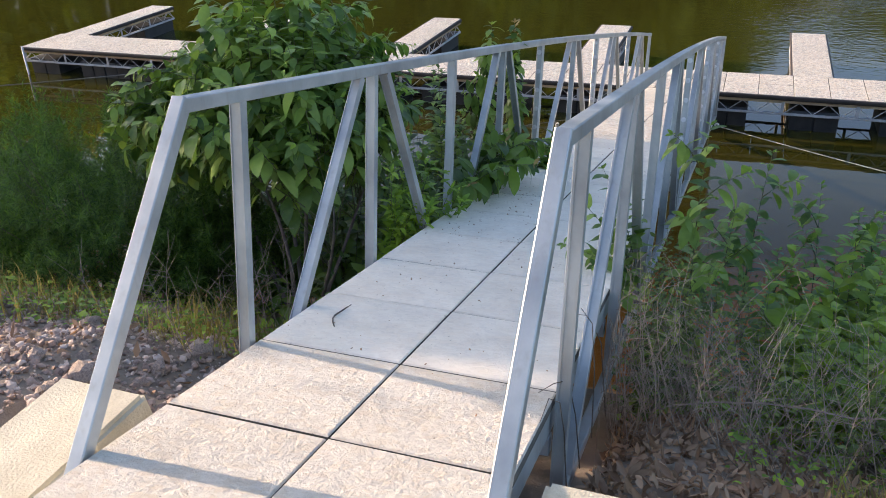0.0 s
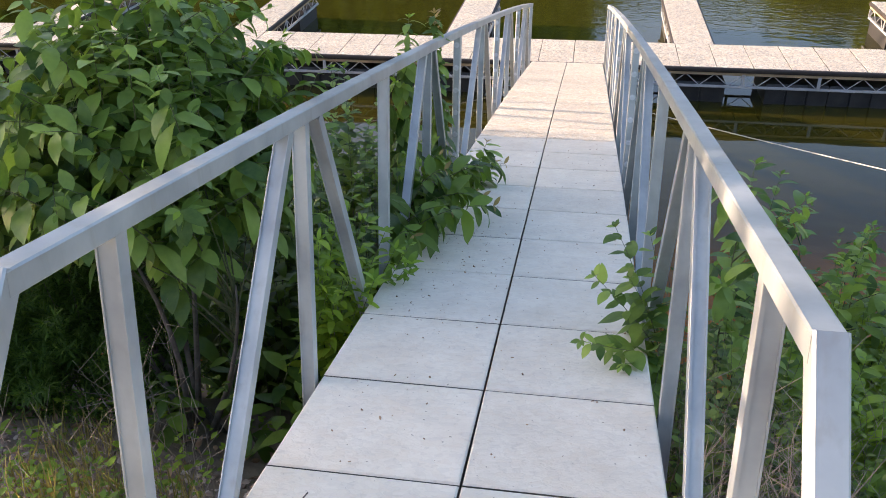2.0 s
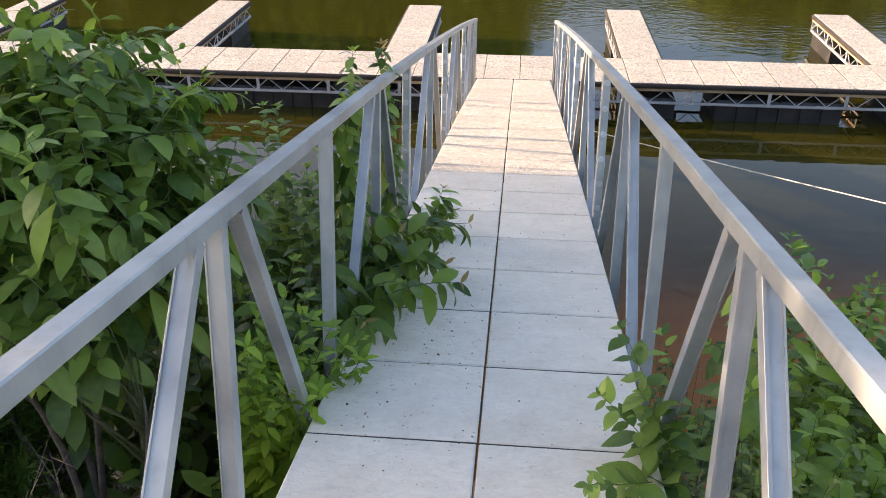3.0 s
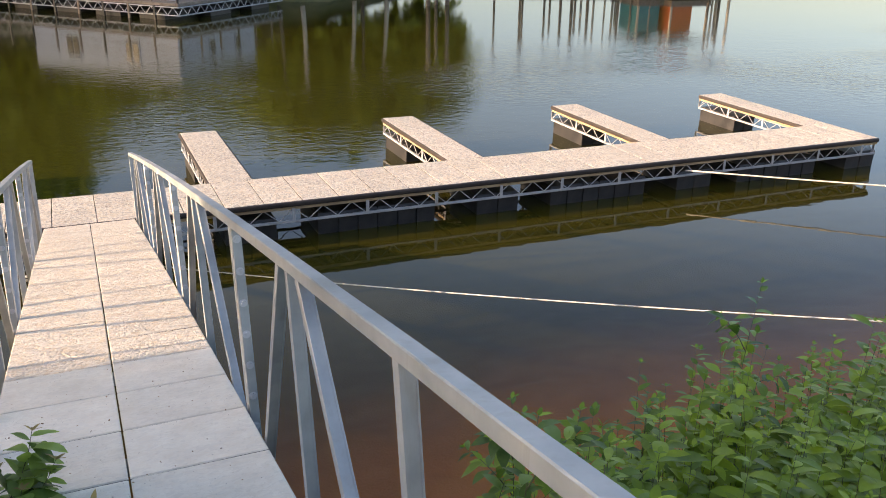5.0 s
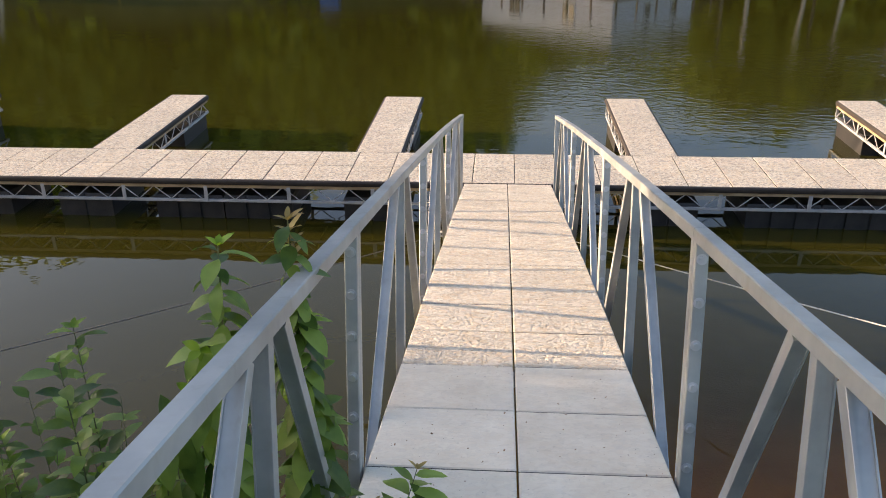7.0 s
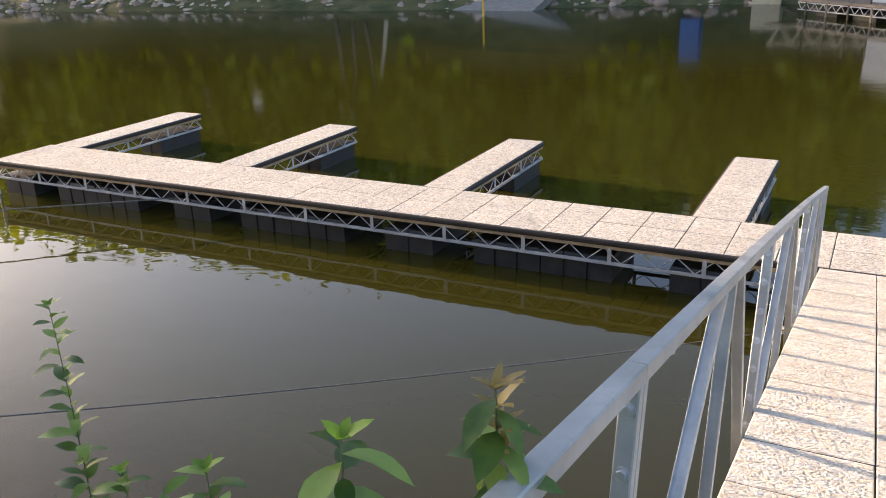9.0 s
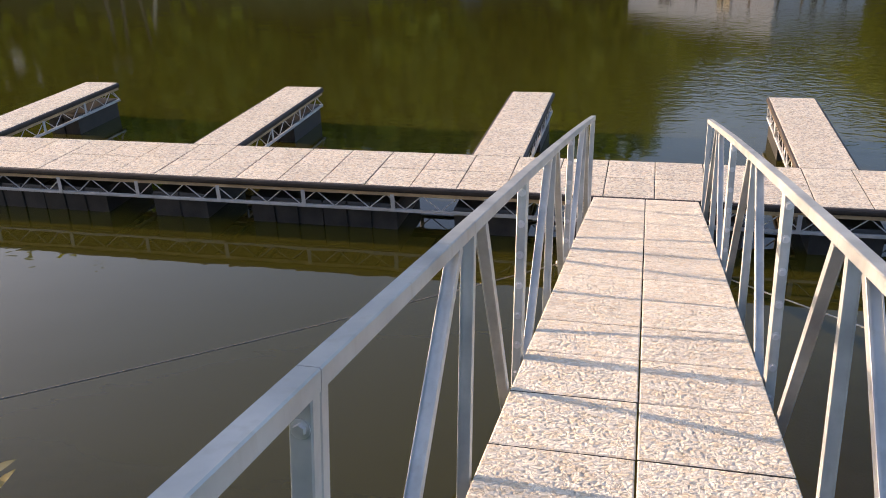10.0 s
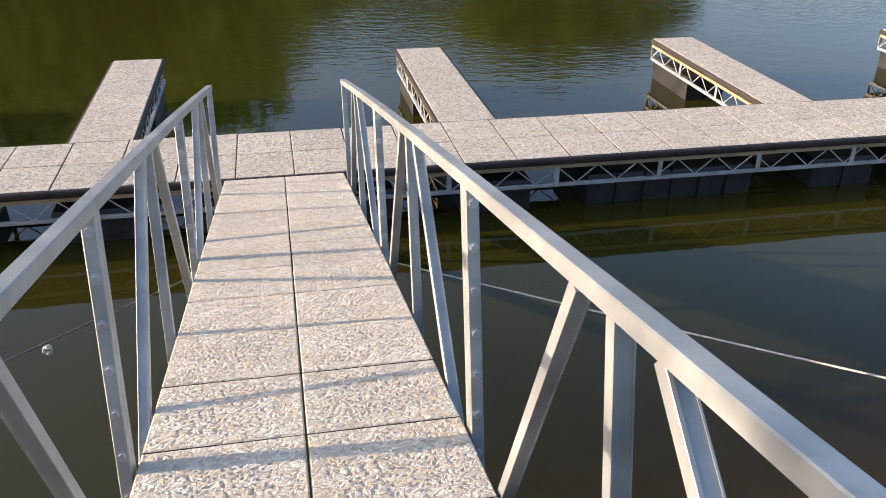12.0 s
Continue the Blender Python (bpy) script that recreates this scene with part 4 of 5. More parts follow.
def lance_bush():
    rng = random.Random(32)
    base = gz(-0.85, 5.2)
    shoots = []
    for i in range(26):
        tip = Vector((rng.uniform(-0.84, -0.46), rng.uniform(4.8, 5.22), deck_z(5.1) + rng.uniform(0.08, 0.52)))
        if tip.x > -0.62:
            tip.z -= 0.5 * (tip.x + 0.62) + 0.08
        shoots.append((arc(base + Vector((rng.uniform(-0.15, 0.05), rng.uniform(-0.2, 0.2), 0)), tip, (-0.08, 0, 0), 8), 0.005, 24, dict(start=0.5, droop=0.3, spread=0.8, size=1.15)))
    plant("leafy_bush", base, "bright green bush with narrow pointed leaves growing through the railing", "bush", shoots, rng, 300, LANCE, WEED, LANCE_ME, tips=LANCE_ME, tip_n=4)


def overhang():
    rng = random.Random(33)
    base = gz(-0.95, 6.1)
    shoots = []
    for (tx, ty, tz), n in (((-0.13, 6.22, 2.60), 18), ((-0.12, 5.56, 2.66), 16), ((-0.28, 6.40, 2.50), 15), ((-0.36, 5.70, 2.55), 14), ((-0.45, 6.05, 2.62), 15), ((-0.40, 5.95, 2.42), 14), ((-0.42, 6.55, 2.42), 14), ((-0.5, 5.4, 2.55), 12),
                             ((-0.22, 5.95, 2.52), 15), ((-0.30, 6.15, 2.44), 14), ((-0.5, 5.75, 2.42), 13), ((-0.52, 6.3, 2.60), 13)):
        mid = Vector((-0.66, ty * 0.75 + 6.0 * 0.25, deck_z(6.0) + 0.10))
        pts = arc(base, mid, (-0.05, 0, 0.05), 5) + arc(mid, (tx, ty, tz), (0, 0, 0.07), 7)[1:]
        shoots.append((pts, 0.005, n, dict(start=0.42, droop=0.8, size=1.45)))
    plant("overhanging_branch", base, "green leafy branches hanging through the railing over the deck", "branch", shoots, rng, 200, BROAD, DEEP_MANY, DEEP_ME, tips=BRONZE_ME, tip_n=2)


def tall_saplings():
    for seed, foot, tip, n, tips in ((41, (-0.71, 7.20), (-0.69, 7.175, 3.20), 120, BRONZE_ME), (42, (-0.92, 6.95), (-0.80, 6.90, 3.24), 110, YOUNG_ME)):
        rng = random.Random(seed)
        base = gz(*foot, -0.04)
        main = arc(base, tip, (-0.03 if seed == 42 else 0.02, 0.02, 0), 12)
        shoots = [(main, 0.008, n + 30, dict(start=0.45, droop=0.95, spread=0.95, size=1.35, tip_size=0.42))]
        for k in range(7):
            p, d = along_line(main, 0.62 + 0.045 * k)
            e = p + Vector((rng.uniform(-0.16, 0.06), rng.uniform(-0.2, 0.15), rng.uniform(0.05, 0.2)))
            shoots.append((arc(p, e, (0, 0, 0.03), 5), 0.004, 12, dict(start=0.1, droop=0.9, size=1.0)))
        plant("sapling", base, "tall slim sapling with large drooping leaves behind the railing", "sapling", shoots, rng, 130, BROAD, LEAF_MANY, BROAD_ME, group="saplings on the bank", tips=tips, tip_n=18 if seed == 41 else 4, tip_size=0.72)


def deck_sprig():
    rng = random.Random(43)
    base = gz(-0.8, 7.0)
    shoots = []
    for tip, n in (((-0.345, 7.22, 2.31), 13), ((-0.27, 7.14, 2.20), 12), ((-0.40, 7.02, 2.17), 12), ((-0.50, 7.2, 2.16), 10)):
        mid = Vector((-0.66, 6.98, deck_z(7.0) - 0.12))
        pts = arc(base, mid, (0, 0, 0), 4) + arc(mid, tip, (0.05, 0, -0.03), 7)[1:]
        shoots.append((pts, 0.005, n + 5, dict(start=0.6, droop=0.45, size=1.45)))
    plant("sprig", base, "small leafy sprig with bronze tips poking over the deck edge", "sprig", shoots, rng, 90, SMALL, LEAF_MANY, SMALL_ME[:1] + BROAD_ME[:3], tips=BRONZE_ME, tip_n=4)


def pair_plants():
    rng = random.Random(44)
    for tip, foot in (((-1.43, 7.25, 2.79), (-1.55, 7.2)), ((-1.2, 6.76, 2.97), (-1.32, 6.7)), ((-1.22, 7.35, 2.36), (-1.3, 7.3)), ((-1.42, 7.2, 2.25), (-1.5, 7.2)), ((-2.9, 8.0, 2.62), (-2.95, 7.9)), ((-1.05, 7.6, 2.2), (-1.15, 7.6)), ((-1.95, 7.5, 2.15), (-2.0, 7.5)), ((-2.35, 7.75, 2.2), (-2.4, 7.7))):
        base = gz(*foot, -0.04)
        pts = arc(base, tip, (0.04, 0.03, 0), 10)
        shoots = [(pts, 0.006, 48, dict(start=0.66, droop=0.15, spread=1.0, size=1.1, pairs=True, tip_size=0.5))]
        plant("leafy_plant", base, "upright green stem with paired leaves standing above the water", "plant", shoots, rng, 40, BROAD, LEAF_MANY, BROAD_ME, group="upright leafy stems", tips=YOUNG_ME, tip_n=5)


def right_sprig():
    rng = random.Random(51)
    base = gz(0.85, 4.75)
    shoots = []
    for tip, n in (((0.34, 4.38, 2.72), 13), ((0.45, 4.81, 2.98), 14), ((0.38, 4.62, 2.86), 12), ((0.50, 4.42, 2.60), 10), ((0.56, 4.25, 2.50), 7), ((0.52, 4.72, 2.80), 12), ((0.60, 4.9, 2.9), 9)):
        mid = Vector((0.67, 4.72, 2.45))
        pts = arc(base, mid, (0, 0, 0), 4) + arc(mid, tip, (0.03, 0.02, -0.03), 7)[1:]
        shoots.append((pts, 0.0035, n + 5, dict(start=0.45, droop=0.6, size=1.3, spread=0.8)))
    plant("overhanging_branch", base, "thin leafy branches reaching through the railing over the deck", "branch", shoots, rng, 120, SMALL, LEAF_MANY, SMALL_ME[:1] + BROAD_ME[2:3], tips=SMALL_ME, tip_n=4)


def right_saplings():
    rng = random.Random(52)
    for tip, foot in (((1.73, 6.9, 2.18), (1.8, 6.8)), ((0.97, 4.95, 3.22), (1.02, 4.95)), ((1.33, 6.0, 2.72), (1.3, 5.9)), ((1.95, 6.4, 2.2), (2.0, 6.4)), ((3.3, 7.0, 2.5), (3.2, 6.9)), ((1.15, 5.6, 2.45), (1.1, 5.5)), ((2.55, 6.9, 1.95), (2.5, 6.8)), ((2.2, 7.0, 1.95), (2.15, 6.9)), ((3.0, 7.4, 1.6), (2.9, 7.3)), ((1.5, 6.7, 1.7), (1.5, 6.6))):
        base = gz(*foot, -0.04)
        main = arc(base, tip, (rng.uniform(-0.05, 0.05), 0.05, 0), 10)
        shoots = [(main, 0.006, 34, dict(start=0.5, droop=0.35, size=0.95))]
        for k in range(4):
            p, d = along_line(main, 0.55 + 0.1 * k)
            e = p + Vector((rng.uniform(-0.25, 0.25), rng.uniform(-0.25, 0.25), rng.uniform(0.1, 0.3)))
            e.x = max(e.x, 0.8)
            shoots.append((arc(p, e, (0, 0, 0.03), 5), 0.004, 10, dict(start=0.2, droop=0.35, size=0.95)))
        plant("sapling", base, "slim green sapling growing from the bank at the water's edge", "sapling", shoots, rng, 62, BROAD, LEAF_MANY, BROAD_ME, group="saplings on the bank", tips=YOUNG_ME, tip_n=3)


def right_bush():
    rng = random.Random(53)
    base = gz(2.8, 6.2)
    shoots = []
    for i in range(540):
        x, y = rng.uniform(1.45, 5.8), rng.uniform(4.6, 8.2)
        if x < 2.2 and y > 6.9:
            continue
        foot = gz(x, y, -0.03)
        crest = 0.75 + 0.3 * noise.noise(Vector((x, y, 5.0)))
        if x > 1.35 and y > 5.4:
            crest = max(0.5, 2.05 + 0.35 * noise.noise(Vector((x * 1.6, y * 1.6, 2.0))) + 0.10 * min(1.5, x - 2) - 1.1 * max(0.0, y - 7.0) - foot.z)
        tip = foot + Vector((rng.uniform(-0.2, 0.2), rng.uniform(-0.2, 0.25), crest * rng.uniform(0.5, 1.08)))
        shoots.append((arc(foot, tip, (rng.uniform(-0.06, 0.06), 0, 0), 6), 0.004, 22, dict(start=0.45, droop=0.35, size=rng.uniform(1.15, 1.65))))
    plant("leafy_bush", base, "bright green leafy bush spreading over the bank above the water", "bush", shoots, rng, 300, LANCE_SIMPLE + BROAD_SIMPLE, WEED, [leaf_mesh(t, LIME) for t in BROAD] + LANCE_ME, tips=YOUNG_ME, tip_n=3, near=lambda m: -m.translation.z)


def right_vines():
    rng = random.Random(54)
    base = gz(1.2, 4.4)
    shoots = []
    for i in range(250):
        x, y = 0.77 + 2.0 * rng.random() ** 2.4, rng.uniform(3.9, 6.3)
        foot = gz(x, y, -0.03)
        top = 2.95 - 0.36 * max(0.0, y - 4.2) - 0.55 * min(0.6, max(0.0, x - 1.05)) - 0.12 * max(0.0, y - 4.4) + 0.3 * noise.noise(Vector((x * 2, y * 2, 1.0)))
        if y < 3.7:
            top = min(top, foot.z + 0.35)
        tip = foot + Vector((rng.uniform(-0.25, 0.25), rng.uniform(-0.10, 0.25), max(0.3, (top - foot.z) * rng.uniform(0.3 if x > 1.0 else 0.55, 1.0))))
        tip.x = max(tip.x, 0.76)
        shoots.append((arc(foot, tip, (rng.uniform(-0.1, 0.1), rng.uniform(-0.1, 0.1), 0), 6), 0.003, 20, dict(start=0.1, droop=0.3, size=rng.uniform(0.6, 1.1))))
    plant("undergrowth", base, "tangled green weeds and vines beside the gangway", "undergrowth", shoots, rng, 200, SMALL, DULL, SMALL_ME, near=lambda m: m.translation.x)


def dry_weeds():
    rng = random.Random(55)
    bm = bmesh.new()
    for i in range(430):
        x, y = 0.74 + 1.9 * rng.random() ** 1.6, rng.uniform(3.3, 5.0)
        if i % 13 == 0:
            x, y = rng.uniform(-2.0, -0.9), rng.uniform(3.3, 4.9)
        foot = gz(x, y, -0.02)
        tip = foot + Vector((rng.uniform(-0.3, 0.3), rng.uniform(-0.3, 0.3), rng.uniform(0.15, 0.85)))
        if x > 0:
            tip.x = max(tip.x, 0.72)
        pts = arc(foot, tip, (rng.uniform(-0.1, 0.1), rng.uniform(-0.1, 0.1), 0), 5)
        tube(bm, pts, [0.0025, 0.0022, 0.0018, 0.0014, 0.0008], 3)
        for k in range(5):
            p, d = along_line(pts, rng.uniform(0.4, 1.0))
            e = p + Vector((rng.uniform(-0.16, 0.16), rng.uniform(-0.16, 0.16), rng.uniform(0.0, 0.2)))
            if x > 0:
                e.x = max(e.x, 0.72)
            tube(bm, [p, e], [0.0014, 0.0007], 3)
    for i in range(16):
        x, y = rng.uniform(1.2, 3.0), rng.uniform(3.4, 5.0)
        a = gz(x, y, rng.uniform(0.1, 0.4))
        b = a + Vector((rng.uniform(-0.9, 0.9), rng.uniform(-0.3, 0.5), rng.uniform(-0.2, 0.15)))
        b.x = max(b.x, 0.8)
        tube(bm, arc(a, b, (0, 0, 0.05), 5), 0.004, 4)
    tagged(new("dry_weeds", mesh_of("dry_weeds", bm, DRY)), "tangle of dry brown stalks and twigs on the bank", "weeds", kind="stuff")


def grasses():
    rng = random.Random(56)
    poses = []
    blade = [leaf_template(0.28, 0.006, 1.1, 0.1, rows=4), leaf_template(0.20, 0.005, 0.6, 0.1, rows=4)]
    spots = [(-2.0, 4.5, 0.22, 130), (-2.5, 4.0, 0.35, 160), (-1.75, 4.0, 0.3, 110), (1.75, 3.0, 0.22, 130), (-3.2, 4.1, 0.5, 200), (2.6, 3.4, 0.5, 140), (-1.5, 3.75, 0.3, 160), (-1.25, 3.95, 0.2, 120), (-2.9, 3.8, 0.5, 160)]
    for x, y, r, n in spots:
        for i in range(n):
            a, d = rng.uniform(0, 6.28), r * rng.random() ** 0.6
            p = gz(x + math.cos(a) * d, y + math.sin(a) * d, -0.01)
            poses.append(leaf_pose(p, (math.cos(a) * 0.5 + rng.uniform(-0.3, 0.3), math.sin(a) * 0.5 + rng.uniform(-0.3, 0.3), 1.0), (math.cos(a), math.sin(a), 0.3), rng.uniform(0.5, 1.2)))
    tagged(new("grass", many("grass", blade, poses, GRASS, "", "")), "tufts of yellow-green grass on the bank", "grass", kind="stuff")


GRASS = leaf_material("grass_blade", (0.09, 0.10, 0.025), (0.38, 0.31, 0.10), False, 0.6)


def ground_cover():
    rng = random.Random(57)
    poses = []
    for i in range(2600):
        if i % 2:
            x, y = rng.uniform(-4.6, -1.3), rng.uniform(3.5, 5.4)
        else:
            x, y = rng.uniform(1.2, 4.5), rng.uniform(3.0, 5.4)
        a = rng.uniform(0, 6.28)
        poses.append(leaf_pose(gz(x, y, rng.uniform(0.01, 0.18)), (math.cos(a), math.sin(a), rng.uniform(-0.2, 0.7)), (0, 0, 1), rng.uniform(0.25, 0.7)))
    tagged(new("ground_cover", many("ground_cover", SMALL + BROAD[2:3], poses, WEED, "", "")), "low green leafy ground cover on the bank", "ground cover", kind="stuff")


def low_weeds():
    rng = random.Random(62)
    poses = []
    for i in range(1300):
        x, y = rng.uniform(-3.8, -1.15), rng.gauss(3.95, 0.22)
        a = rng.uniform(0, 6.28)
        poses.append(leaf_pose(gz(x, y, rng.uniform(0.01, 0.16)), (math.cos(a), math.sin(a), rng.uniform(-0.1, 0.9)), (0, 0, 1), rng.uniform(0.2, 0.65)))
    tagged(new("low_weeds", many("low_weeds", SMALL, poses, LIME_MANY, "", "")), "low yellow-green weeds at the edge of the gravel", "weeds", kind="stuff")


def edge_stems():
    """Bare dark stems curling over the tile edge beside the end post."""
    for pts in (((0.70, 3.05, 2.45), (0.68, 3.02, 2.72), (0.655, 2.98, 2.90), (0.62, 2.90, 2.935), (0.58, 2.84, 2.93)),
                ((0.69, 2.85, 2.5), (0.675, 2.84, 2.78), (0.66, 2.82, 2.92), (0.63, 2.78, 2.96), (0.615, 2.72, 2.90)),
                ((0.70, 3.3, 2.4), (0.70, 3.28, 2.75), (0.69, 3.22, 3.0), (0.66, 3.15, 3.1)),
                ((0.71, 3.6, 2.3), (0.68, 3.55, 2.70), (0.63, 3.50, 2.86), (0.58, 3.46, 2.88))):
        line = []
        for a, c in zip(pts, pts[1:]):
            line += [Vector(a).lerp(Vector(c), k / 3) for k in range(3)]
        line.append(Vector(pts[-1]))
        bm = bmesh.new()
        tube(bm, line, [0.003 - 0.0018 * i / len(line) for i in range(len(line))], 5)
        tagged(new("bare_twig", smooth(mesh_of("bare_twig", bm, BARK))), "thin dark bare twig curling over the tile edge", "twig", "bare twigs at the deck edge")


def leaf_litter():
    rng = random.Random(58)
    poses = []
    curled = [leaf_template(0.075, 0.036, 2.2, 0.8), leaf_template(0.06, 0.032, -1.6, 0.7), leaf_template(0.065, 0.034, 0.9, -0.8)]
    for i in range(5200):
        x, y = 0.75 + 2.9 * rng.random() ** 1.3, rng.uniform(2.35, 4.3)
        if i % 16 == 0:
            x, y = rng.uniform(-2.8, -0.8), rng.uniform(2.9, 4.8)
        a = rng.uniform(0, 6.28)
        poses.append(leaf_pose(gz(x, y, rng.uniform(0.005, 0.04)), (math.cos(a), math.sin(a), rng.uniform(-0.7, 0.7)), (rng.uniform(-0.9, 0.9), rng.uniform(-0.9, 0.9), 1), rng.uniform(0.4, 1.0)))
    tagged(new("leaf_litter", many("leaf_litter", curled, poses, LITTER, "", "")), "brown dead leaves covering the bank", "leaf litter", kind="stuff")


def deck_debris():
    """A curved twig and small seeds and flakes lying on the tiles."""
    bm = bmesh.new()
    pts = [on_deck(-0.448 + 0.044 * (i / 3.5 - 1.15) ** 2 * (1 if i < 4 else 0.45), 3.21 + 0.036 * i, 0.007 + 0.004 * math.sin(i)) for i in range(8)]
    tube(bm, pts, [0.003, 0.004, 0.004, 0.004, 0.004, 0.0035, 0.003, 0.002], 5)
    tagged(new("twig", smooth(mesh_of("twig", bm, BARK))), "small curved dry twig lying on the deck tiles", "twig")
    rng = random.Random(60)
    poses = []
    for i in range(520):
        y = rng.uniform(2.2, 9.0) if i % 2 else rng.gauss(5.7, 0.7)
        x = rng.uniform(-0.58, 0.58) if i % 2 else rng.gauss(-0.30, 0.18)
        if abs(x) > 0.59 or y < 2:
            continue
        r = 0.0014 + 0.0034 * rng.random() ** 2
        poses.append(Matrix.Translation(on_deck(x, y, r * 0.6)) @ pose(0, 0, 0, rng.uniform(0, 40), rng.uniform(0, 40), rng.uniform(0, 360)) @ Matrix.Diagonal((r * rng.uniform(1, 2.2), r, r * 0.7, 1)))
    tagged(new("seed_debris", many("seed_debris", [pebble_template(90), pebble_template(91)], poses, LITTER, "", "")), "dark seeds and flakes scattered on the deck tiles", "debris", kind="stuff")


def shade_tree(x, y, height, r, seed):
    rng = random.Random(seed)
    base = gz(x, y, -0.05)
    g = thing("tree", base, "leafy green tree on the bank shading the gangway", "tree", "trees on the bank")
    bm = bmesh.new()
    trunk = arc(base, base + Vector((rng.uniform(-0.3, 0.3), rng.uniform(-0.3, 0.3), height * 0.8)), (0.1, 0.05, 0), 8)
    tube(bm, trunk, [0.13 - 0.013 * i for i in range(8)], 8)
    for k in range(9):
        p, d = along_line(trunk, 0.35 + 0.07 * k)
        a = k * 2.4
        tube(bm, arc(p, p + Vector((math.cos(a) * r * 0.7, math.sin(a) * r * 0.7, r * 0.5)), (0, 0, 0.1), 5), [0.04, 0.03, 0.025, 0.02, 0.01], 5)
    put("trunk", smooth(mesh_of("trunk", bm, BARK)), g)
    poses = []
    big = [leaf_template(0.34, 0.20, 0.6, rows=3), leaf_template(0.28, 0.18, 1.0, rows=3)]
    for i in range(2600):
        q = Vector((rng.gauss(0, 1), rng.gauss(0, 1), rng.gauss(0, 1))).normalized() * rng.random() ** 0.4
        q *= 1 + 0.25 * noise.noise(q * 2.0 + Vector((seed, 0, 0)))
        p = base + Vector((q.x * r, q.y * r, height * 0.62 + q.z * height * 0.42))
        a = rng.uniform(0, 6.28)
        poses.append(leaf_pose(p, (math.cos(a), math.sin(a), rng.uniform(-0.7, 0.2)), (q.x, q.y, 1), rng.uniform(0.7, 1.2)))
    tagged(put("crown", many("crown", big, poses, WOODS, "", ""), g), kind="stuff")


left_shrub()
lime_branch()
build_feathery((-3.55, 5.4), 1.25, 1.75, 460, 61)
build_feathery((-5.0, 5.9), 1.5, 2.15, 420, 62)
build_feathery((-2.45, 5.35), 0.6, 1.25, 260, 63)
left_thicket()
lance_bush()
overhang()
tall_saplings()
deck_sprig()
pair_plants()
right_sprig()
right_saplings()
right_bush()
right_vines()
dry_weeds()
grasses()
ground_cover()
low_weeds()
edge_stems()
leaf_litter()
deck_debris()
for i, (x, y, h, r) in enumerate(((-12.5, 6.0, 7.4, 1.75), (-13.5, 8.15, 8.4, 1.7), (-13.0, 8.75, 8.5, 1.7), (-14.5, 7.3, 8.2, 1.7), (-12.2, 9.3, 7.4, 1.3))):
    shade_tree(x, y, h, r, 70 + i)


# ---- ropes ----
def rope(name, pts, r, mat, label):
    bm = bmesh.new()
    tube(bm, pts, r, 6)
    tagged(new(name, smooth(mesh_of(name, bm, mat))), label, "rope", "mooring ropes")


def sagging(a, b, sag, n=24):
    return arc(a, b, (0, 0, -sag), n)


rope("rope", sagging((0.70, 14.35, 0.08), (9.5, 5.22, 1.75), 0.13), 0.0075, ROPE, "pale mooring rope running from the gangway to the bank")
rope("rope", sagging((-0.70, 13.75, 0.39), (-9.0, 5.95, 1.39), 0.18), 0.0065, CABLE, "thin dark mooring cable running from the gangway to the bank")
rope("rope", sagging((-10.9, 16.48, -0.25), (-24, 6.0, 0.9), 0.25), 0.014, CABLE, "dark mooring rope tied to the dock truss")
rope("rope", sagging((10.7, 16.48, -0.22), (22, 7.5, 0.3), 0.10), 0.016, ROPE, "pale mooring rope tied to the dock truss")


def knot(at, r, mat, label):
    bm = bmesh.new()
    turns = [Vector(at) + Vector((math.cos(a) * r, math.sin(a * 1.5) * r * 0.7, math.sin(a) * r)) for a in (k * 0.42 for k in range(31))]
    tube(bm, turns, r * 0.42, 6)
    tagged(new("rope_knot", smooth(mesh_of("rope_knot", bm, mat))), label, "knot", "knots in the mooring ropes")


knot((-1.57, 12.95, 0.366), 0.022, ROPE, "small white knot tied in the thin mooring cable")
knot((0.74, 14.31, 0.09), 0.03, ROPE, "pale rope knot tied to the gangway post")
knot((-0.74, 13.71, 0.39), 0.024, ROPE, "pale knot where the cable meets the gangway")


def dock_pole():
    bm = bmesh.new()
    tube(bm, [(DOCK_X0 + 0.10, DOCK_Y0 - 0.075, 0.02), (DOCK_X0 + 0.11, DOCK_Y0 - 0.075, -1.9)], 0.026, 10)
    tagged(new("mooring_pole", smooth(mesh_of("mooring_pole", bm, GALV))), "thin pale metal pole standing at the end of the dock", "pole")


dock_pole()


# ---- far shore ----
SKYLINE = ((-100, 30.0), (-2, 12.0), (1, 9.0), (3.5, 7.3), (5.5, 6.2), (8.5, 6.3), (10, 8.2), (13, 9.7), (16, 10.6), (19, 9.9), (22, 9.0), (24, 6.2), (26, 5.0), (27.5, 2.5), (40, 2.0))


def tree_limit(x, y):
    """Height that keeps a far tree under the wood's skyline, as seen from the gangway."""
    reach = (y - 8) / 48
    return max(2.0, (lerp_steps(x / reach, SKYLINE) * reach - ground_z(x, y)) / 1.02)


